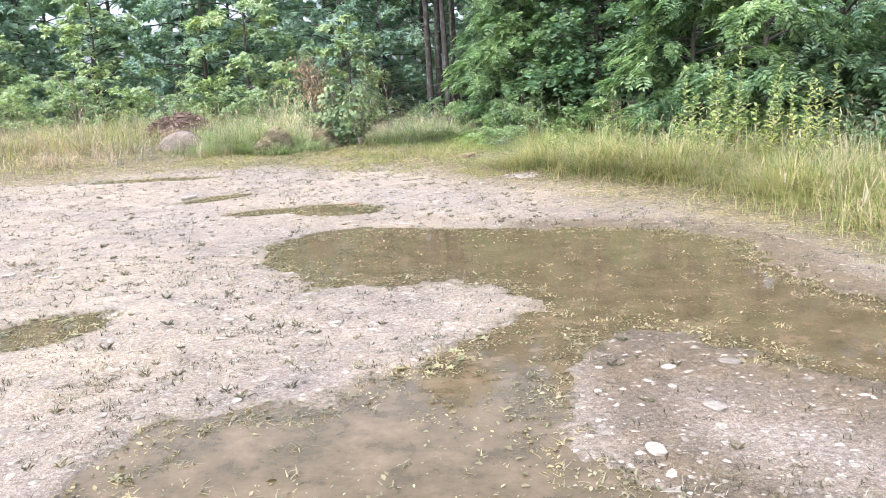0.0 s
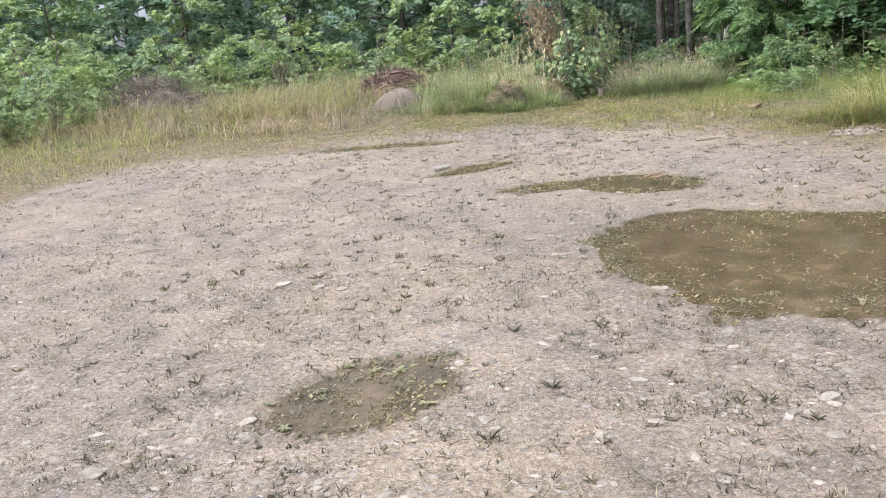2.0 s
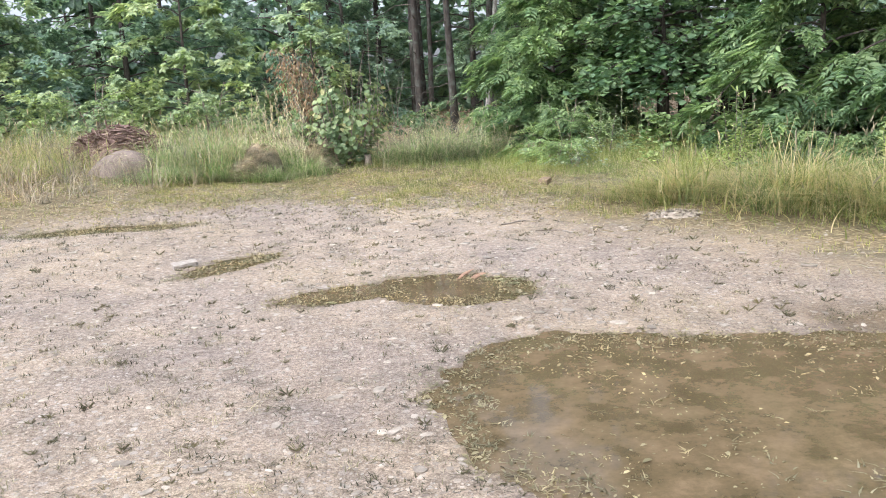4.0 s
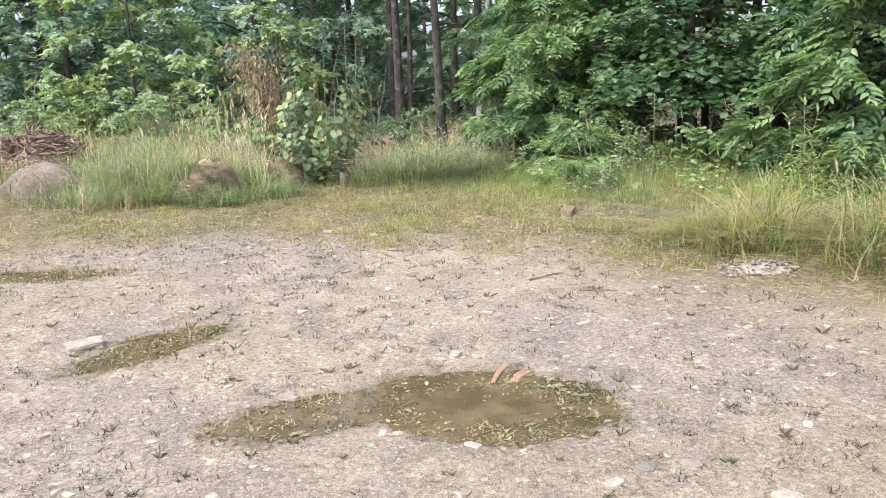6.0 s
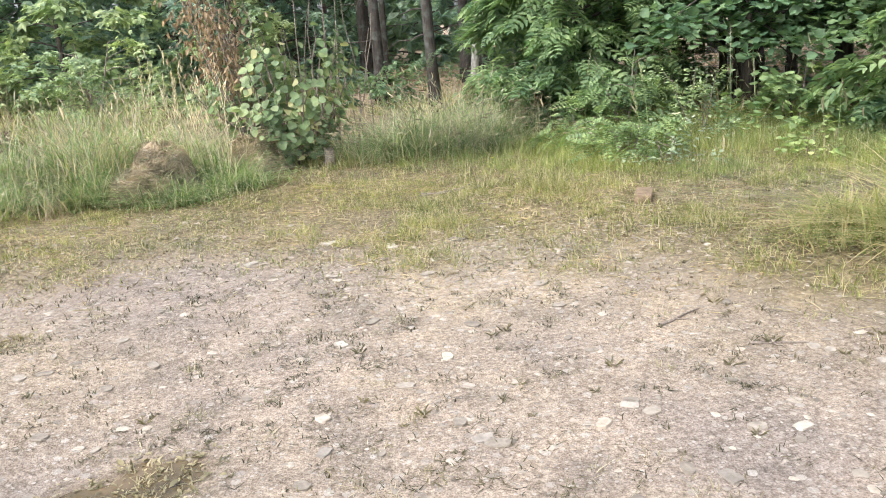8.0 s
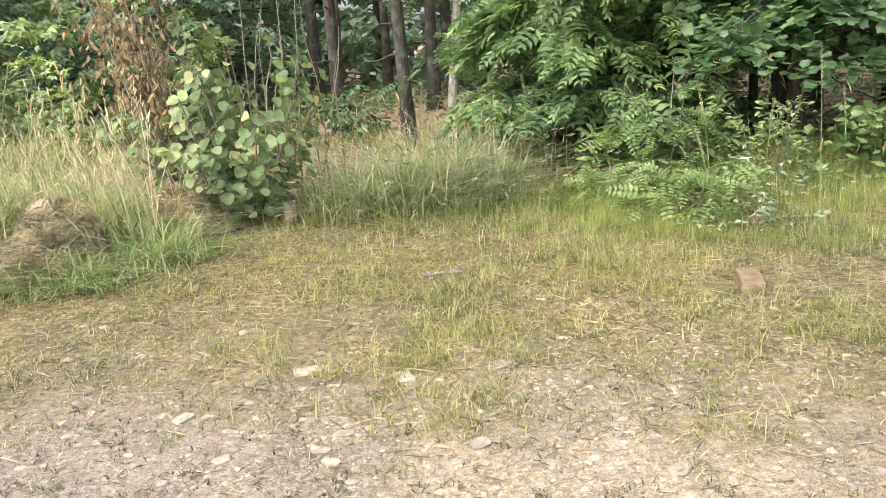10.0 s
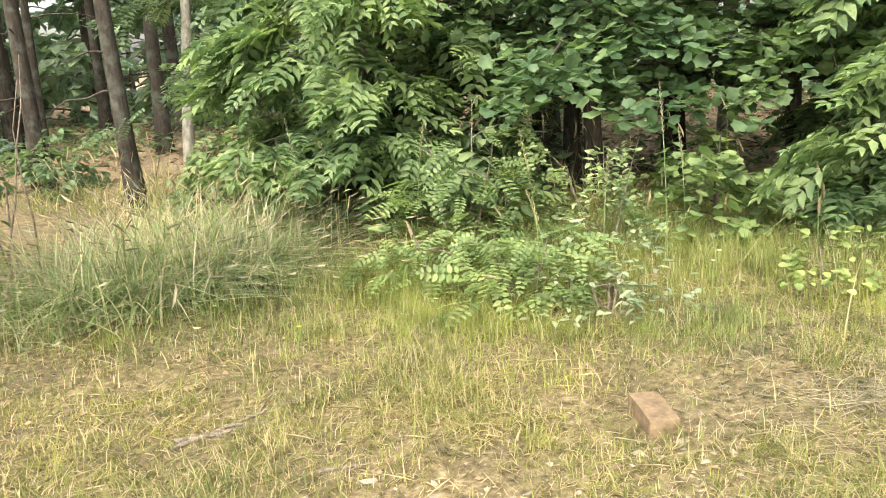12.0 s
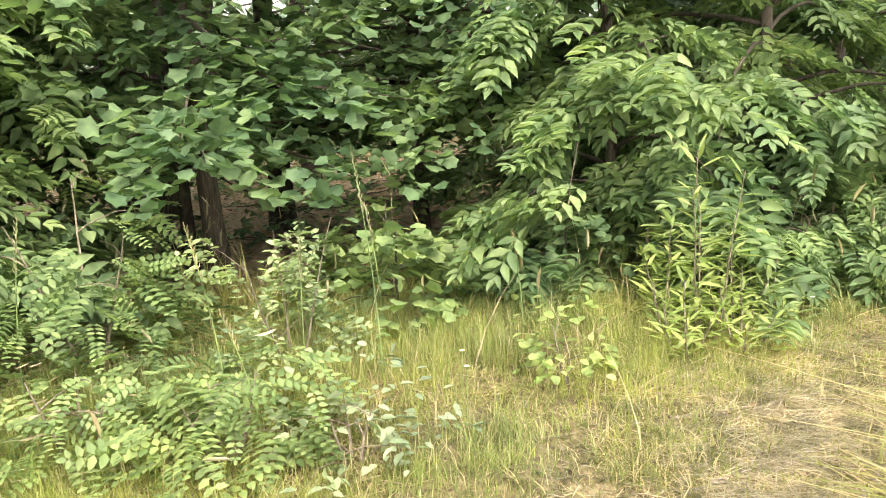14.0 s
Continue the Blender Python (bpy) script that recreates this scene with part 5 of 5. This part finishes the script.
def pile(name, x, y, rx, ry, h, mat, label, category, seed=3, rough=0.25):
    """A heap of loose earth."""
    n, m = 22, 30
    v = [(0, 0, h)]
    for i in range(1, n + 1):
        t = i / n
        for j in range(m):
            a = 2 * math.pi * j / m
            w = 1 + 0.18 * math.sin(2 * a + seed) + 0.1 * math.sin(5 * a + seed * 2)
            px, py = rx * t * w * math.cos(a), ry * t * w * math.sin(a)
            z = h * (1 - t * t) ** 1.2 + h * rough * float(fbm(px * 1.0, py * 1.0, 5.0, seed, 3)) * (1 - t ** 4) - 0.08 * t ** 6
            v.append((px, py, z))
    f = [(0, 1 + j, 1 + (j + 1) % m) for j in range(m)]
    for i in range(n - 1):
        for j in range(m):
            a, b = 1 + i * m + j, 1 + i * m + (j + 1) % m
            f += [(a, a + m, b + m), (a, b + m, b)]
    ob = root(name, x, y)
    child("mound", mesh_of("mound", np.array(v), np.array(f), mat, True), ob)
    return tagged(ob, label, category)


def twigs_on(ob, n, rx, ry, h, length, r, mat, name, label="", flat=0.4):
    parts = []
    for k in range(n):
        a, q = rng.uniform(0, 6.28), math.sqrt(rng.uniform(0, 1))
        c = np.array([rx * q * math.cos(a), ry * q * math.sin(a), max(0.0, h * (1 - q * q)) * rng.uniform(0.6, 1.05)])
        d = rng.normal(0, 1, 3)
        d[2] *= flat
        d = d / np.linalg.norm(d) * length * rng.uniform(0.4, 1.2)
        p = np.stack([c - d / 2, c + rng.normal(0, 0.04 * length, 3), c + d / 2])
        p[:, 2] = np.maximum(p[:, 2], 0.0)
        parts.append(tube(p, r * np.array([1, 0.8, 0.5]) * rng.uniform(0.6, 1.4), 4))
    v, f = joined(parts)
    return child(name, mesh_of(name, v, f, mat), ob, label)


def thatch_on(ob, n, rx, ry, h, length, mat, name, label="", at=(0.0, 0.0)):
    """Dead blades that hang down the flanks of a heap in matted locks."""
    locks = max(12, n // 22)
    la, lq = rng.uniform(0, 6.28, locks), np.sqrt(rng.uniform(0, 1, locks))
    k = rng.integers(0, locks, n)
    a, q = la[k] + rng.normal(0, 0.16, n), np.clip(lq[k] + rng.normal(0, 0.09, n), 0, 1.05)
    lift = rng.uniform(0.65, 1.05, locks)[k]
    swing = rng.normal(0, 2.4, locks)[k] + rng.normal(0, 0.5, n)
    parts = []
    t = np.linspace(0, 1, 4)
    for i in range(n):
        ln = length * rng.uniform(0.5, 1.3)
        qq = q[i] + t * ln / rx * 0.4
        aa = a[i] + t * swing[i] * 0.5
        z = np.maximum(h * (1 - np.minimum(qq, 1.1) ** 3.6) * lift[i] + 0.05 * np.sin(t * 3.1) * rng.uniform(0.2, 1.2), 0.005 + 0.03 * rng.uniform())
        p = np.stack([at[0] + rx * qq * np.cos(aa), at[1] + ry * qq * np.sin(aa), z], 1)
        w = np.array([-math.sin(aa[0]), math.cos(aa[0]), 0.3 * rng.normal()]) * rng.uniform(0.003, 0.006)
        parts.append((np.concatenate([p - w * (1 - 0.7 * t)[:, None], p + w * (1 - 0.7 * t)[:, None]]), np.array([(0, 4, 5, 1), (1, 5, 6, 2), (2, 6, 7, 3)])))
    v, f = joined(parts)
    return tagged(child(name, mesh_of(name, v, f, mat), ob, label), kind="stuff")


def flower(x, y, h, mat, label):
    ob = root("wild_flower", x, y)
    p = np.stack([np.linspace(0, 0.02, 4), np.zeros(4), np.linspace(-0.02, h, 4)], 1)
    v, f = tube(p, np.full(4, 0.002), 4)
    stalk = child("stalk", mesh_of("stalk", v, f, M_GREENTALL), ob)
    n = 9
    a = np.arange(n) * 6.283 / n
    v, f = scatter(LEAF_PLAIN[0], LEAF_PLAIN[1], np.tile([0.02, 0, h], (n, 1)), np.stack([np.cos(a), np.sin(a), np.full(n, 0.25)], 1), np.tile([0, 0, 1.0], (n, 1)), np.full(n, 0.014))
    child("flower_head", mesh_of("flower_head", v, f, mat), stalk, "open petals")
    return tagged(ob, label, "flower")


def stump(x, y):
    """A short weathered stump, splintered at the top."""
    r = np.random.default_rng(17)
    rings, sides = 6, 12
    v = []
    for i in range(rings):
        for j in range(sides):
            a = 2 * math.pi * j / sides
            rad = 0.05 * (1.25 - 0.3 * i / (rings - 1)) * (1 + 0.12 * math.sin(3 * a + 1)) * r.uniform(0.94, 1.06)
            v.append((rad * math.cos(a), rad * math.sin(a), -0.05 + 0.2 * i / (rings - 1) + (0.05 * r.uniform() if i == rings - 1 else 0)))
    v.append((0, 0, 0.13))
    f = []
    for i in range(rings - 1):
        for j in range(sides):
            a, b = i * sides + j, i * sides + (j + 1) % sides
            f += [(a, b, b + sides), (a, b + sides, a + sides)]
    top = (rings - 1) * sides
    f += [(top + j, top + (j + 1) % sides, len(v) - 1) for j in range(sides)]
    ob = new("tree_stump", mesh_of("tree_stump", np.array(v), np.array(f), M_TWIG))
    ob.matrix_basis = pose(x, y, float(ground_z(x, y)))
    return tagged(ob, "short splintered dry stump under the bush", "stump")


def dead_stalk(x, y, h, lean):
    """A thick broken plant stalk, pale and dry."""
    t = np.linspace(0, 1, 6)
    v, f = tube(np.stack([lean * t * h * 3, 0.02 * np.sin(4 * t), h * t - 0.03], 1), np.linspace(0.016, 0.011, 6), 7)
    ob = new("dead_stalk", mesh_of("dead_stalk", v, f, M_TWIG, True))
    ob.matrix_basis = pose(x, y, float(ground_z(x, y)))
    return tagged(ob, "thick broken dry stalk standing in the grass", "stalk", "broken stalks")


def seed_stalk(x, y, h, lean):
    """One tall grass stalk with an ear."""
    ob = root("seed_stalk", x, y)
    s = np.linspace(0, 1, 7)
    p = np.stack([lean[0] * s * s * h, lean[1] * s * s * h, h * s - 0.02 * (s == 0)], 1)
    v, f = tube(p, np.linspace(0.004, 0.002, 7), 5)
    stalk = child("stalk", mesh_of("stalk", v, f, M_GREENTALL, True), ob)
    n = 26
    q = np.linspace(0.74, 1.0, n)
    c = np.stack([lean[0] * q * q * h, lean[1] * q * q * h, h * q], 1)
    a = np.arange(n) * 2.4
    v, f = scatter(LEAF_PLAIN[0] * (1, 0.25, 1), LEAF_PLAIN[1], c, np.stack([np.cos(a) * 0.5, np.sin(a) * 0.5, np.ones(n)], 1), np.stack([np.cos(a), np.sin(a), np.zeros(n)], 1), np.full(n, 0.03))
    tagged(child("ear", mesh_of("ear", v, f, M_STRAW), stalk, "pale seed head"), kind="stuff")
    return tagged(ob, "tall green grass stalk with a pale seed head", "grass", "seed stalks")


def weed_plant(x, y, s, seed):
    """A small rosette of narrow leaves on the gravel."""
    r = np.random.default_rng(seed)
    ob = root("weed", x, y)
    for k in range(10):
        a = k * 0.7 + r.uniform(-0.3, 0.3)
        v, f = scatter(LEAF_PLAIN[0] * (1, 0.13, 1), LEAF_PLAIN[1], r.normal(0, 0.006, (1, 3)) * (1, 1, 0), np.array([[math.cos(a), math.sin(a), r.uniform(0.3, 1.3)]]), np.array([[0, 0, 1.0]]), np.array([s * r.uniform(0.7, 1.2)]))
        child("leaf", mesh_of("leaf", v, f, M_WEED), ob)
    return tagged(ob, "dark spiky weed rosette growing in the gravel", "weed", "weeds on the gravel")


def plantain(x, y, s, seed):
    """A flat rosette of a few broad leaves at the water's edge."""
    r = np.random.default_rng(seed)
    ob = root("plantain", x, y)
    for k in range(6):
        a = k * 1.05 + r.uniform(-0.3, 0.3)
        v, f = scatter(LEAF_ROUND[0] * (1, 0.6, 1), LEAF_ROUND[1], r.normal(0, 0.006, (1, 3)) * (1, 1, 0) + (0, 0, 0.006), np.array([[math.cos(a), math.sin(a), r.uniform(0.1, 0.6)]]), np.array([[0, 0, 1.0]]), np.array([s * r.uniform(0.7, 1.2)]))
        child("leaf", mesh_of("leaf", v, f, M_PLANTAIN), ob)
    return tagged(ob, "pale green broad-leaved rosette at the puddle's edge", "weed", "rosettes at the puddles")


def build_scattered():
    first = plantain(-1.3, 9.3, 0.05, 5)
    x, y = spots(9000, -3.4, 1.6, 2.6, 11.2, lambda x, y: sum((np.abs(pool_distance(x, y, h) + 0.05) < 0.1) * 1.0 for _, h in POOLS) * sstep(0.0, 0.2, fbm(x, y, 1.4, 44, 2)) * 0.5)
    for k in range(min(len(x), 90)):
        z = max(float(ground_z(x[k], y[k])), max(lv - 0.004 if pool_distance(np.array([x[k]]), np.array([y[k]]), h)[0] < 0.05 else -1 for lv, h in POOLS))
        ob = copy_thing(first, pose(x[k], y[k], z, 0, 0, rng.uniform(0, 360)))
        sc = rng.uniform(0.4, 0.95)
        ob.scale = (sc, sc, sc)
    kinds = [weed_plant(-1.6, 4.0, 0.034, 1), weed_plant(-0.9, 4.6, 0.042, 2), weed_plant(-2.1, 6.2, 0.03, 3)]
    x, y = spots(420, -4.6, 1.5, 3.0, 11.8, lambda x, y: sstep(0.2, -0.5, grassy(x, y)) * dry_pool(x, y))
    for k in range(min(len(x), 230)):
        ob = copy_thing(kinds[k % 3], pose(x[k], y[k], float(ground_z(x[k], y[k])), 0, 0, rng.uniform(0, 360)))
        s = rng.uniform(0.7, 1.4)
        ob.scale = (s, s, s)
    stones = [rough_slab("stone", -0.6 - 0.5 * k, 10.6 + 0.2 * k, 0.07, 0.05, 0.022, 40 * k, M_PEBBLE, "small flat stone pressed into the gravel", (0, 0), 0.5, 60 + k, cuts=2) for k in range(4)]
    for ob in stones:
        tagged(ob, group="stones in the gravel")
    x, y = spots(500, -4.6, 1.5, 3.0, 13.6, lambda x, y: sstep(0.6, -0.5, grassy(x, y)) * dry_pool(x, y))
    for k in range(min(len(x), 260)):
        ob = copy_thing(stones[k % 4], pose(x[k], y[k], float(ground_z(x[k], y[k])) + 0.001, 0, 0, rng.uniform(0, 360)))
        s = float(np.clip(rng.lognormal(-0.25, 0.35), 0.4, 1.6))
        ob.scale = (s, s * rng.uniform(0.7, 1.1), s * 0.55)
    for x, y, h, lx, ly in ((1.85, 14.75, 1.05, 0.05, 0.1), (1.3, 15.2, 0.85, -0.1, 0.05), (1.0, 16.0, 0.9, 0.08, -0.05), (0.55, 16.6, 0.95, -0.05, 0.1), (1.6, 15.0, 0.7, 0.1, 0.02), (2.2, 14.9, 0.75, 0.0, 0.08),
                            (0.9, 16.7, 1.0, 0.04, 0.04), (0.3, 17.0, 0.8, 0.1, 0.0), (2.6, 14.3, 0.55, 0.1, 0.1), (1.1, 14.9, 0.6, -0.15, 0.1)):
        seed_stalk(x, y, h, (lx, ly))


def build_small():
    rough_slab("stone_slab", -3.33, 10.83, 0.2, 0.12, 0.038, 15, M_PALE, "flat pale stone slab beside a small puddle", (3, -4), 0.1, 4)
    rough_slab("brick", 0.5, 13.7, 0.235, 0.115, 0.072, 61, M_BRICK, "weathered tan brick lying in the grass", (2, -3), 0.1, 9, "brick", wear=0.22)
    for i, (x, y, s) in enumerate(((-1.83, 13.62, 0.14), (-2.35, 13.35, 0.10), (-1.45, 13.4, 0.13), (-1.02, 13.32, 0.12), (-1.55, 10.85, 0.09), (-2.12, 10.95, 0.08), (-0.86, 10.35, 0.09), (-0.95, 10.9, 0.08),
                                   (-0.45, 10.55, 0.08), (-1.6, 9.95, 0.10), (-1.95, 11.9, 0.09), (0.2, 10.9, 0.07), (-2.5, 4.1, 0.06), (-0.9, 4.9, 0.06))):
        rough_slab("pale_stone", x, y, s * 0.85, s * 0.55, s * 0.16, i * 47, M_PALE, "pale flat stone set in the gravel", (0, 0), 0.55, 20 + i)
    bark_piece(-1.08, 9.98, 0.42, 0.034, 62, "long brown strip of bark on the gravel")
    bark_piece(-0.99, 9.9, 0.27, 0.06, 52, "short brown piece of bark on the gravel")
    stick(-0.7, 14.74, 0.6, 0.011, 8, "dry forked stick in the short grass", forks=3)
    stick(-0.8, 14.7, 0.34, 0.012, -14, "dry broken stick in the short grass")
    stick(-0.56, 14.15, 0.18, 0.007, -20, "short dry twig in the short grass")
    stick(-0.35, 11.6, 0.3, 0.009, 22, "thin dry stick on the gravel's edge")
    stick(-0.1, 11.2, 0.25, 0.008, -25, "thin dry stick on the gravel's edge")
    for x, y, ln, a in ((1.42, 13.25, 0.4, -40), (1.75, 12.95, 0.5, -30), (1.95, 13.3, 0.45, -52), (1.5, 12.8, 0.35, -20), (2.25, 12.95, 0.6, -42)):
        stick(x, y, ln, 0.01, a, "pale dry stick on the matted straw")
    ob = pile("sand_mound", -5.1, 16.6, 0.6, 0.5, 0.36, M_SOIL, "bare sandy soil heap among the grass", "mound", 3)
    ob = pile("chip_heap", -5.55, 18.0, 0.95, 0.7, 0.5, M_CHIP, "reddish heap of bark and wood chips", "heap", 5)
    twigs_on(ob, 1500, 0.98, 0.72, 0.62, 0.2, 0.014, M_CHIP, "bark_cover", "reddish bark chips", 0.3)
    ob = pile("brush_heap", -10.6, 17.6, 1.1, 0.7, 0.55, M_TWIG, "grey heap of dead brushwood in the meadow", "heap", 8)
    twigs_on(ob, 500, 1.15, 0.75, 0.85, 0.7, 0.008, M_TWIG, "brushwood", "grey dead twigs")
    ob = pile("dry_grass_heap", -3.12, 15.8, 0.33, 0.28, 0.2, M_DEADGRASS, "matted heap of dead brown grass", "heap", 6)
    thatch_on(ob, 2600, 0.32, 0.28, 0.42, 0.2, M_DEADGRASS, "dead_grass", "matted dead grass", (0.05, 0.08))
    thatch_on(ob, 1500, 0.36, 0.26, 0.26, 0.2, M_DEADGRASS, "dead_grass", "matted dead grass", (-0.08, -0.16))
    ob = pile("dry_grass_heap", -2.25, 16.45, 0.26, 0.2, 0.14, M_DEADGRASS, "matted heap of dead brown grass under the bush", "heap", 7)
    thatch_on(ob, 1000, 0.3, 0.24, 0.34, 0.2, M_DEADGRASS, "dead_grass", "matted dead grass")
    ob = pile("gravel_heap", 1.15, 11.3, 0.26, 0.2, 0.05, M_PEBBLE, "little heap of pale stones in the grass", "heap", 9)
    tagged(twigs_on(ob, 160, 0.34, 0.25, 0.06, 0.04, 0.009, M_PEBBLE, "rubble"), kind="stuff")
    for k in range(14):
        flower(-9.2 + 2.2 * math.sin(k * 2.4), 13.6 + 1.4 * math.cos(k * 1.7), 0.4, M_WHITEFL, "small white flower in the meadow")
    stump(-1.54, 16.39)
    for x, y, h, a in ((3.6, 13.8, 0.62, 0.03), (3.82, 13.75, 0.6, -0.02)):
        dead_stalk(x, y, h, a)
    for x, y in ((1.54, 14.23), (1.68, 14.3), (2.94, 12.92)):
        flower(x, y, 0.24, M_WHITEFL, "small pale flower among the fine grass")
    flower(-0.44, 15.72, 0.16, M_YELLOW, "small yellow flower in the grass")
    flower(-0.23, 15.2, 0.14, M_YELLOW, "small yellow flower in the grass")


build_ground()
build_water()
build_trees()
build_shrubs()
build_small()
build_scattered()
build_wood_floor()
build_gravel()
build_weeds()
build_grass()
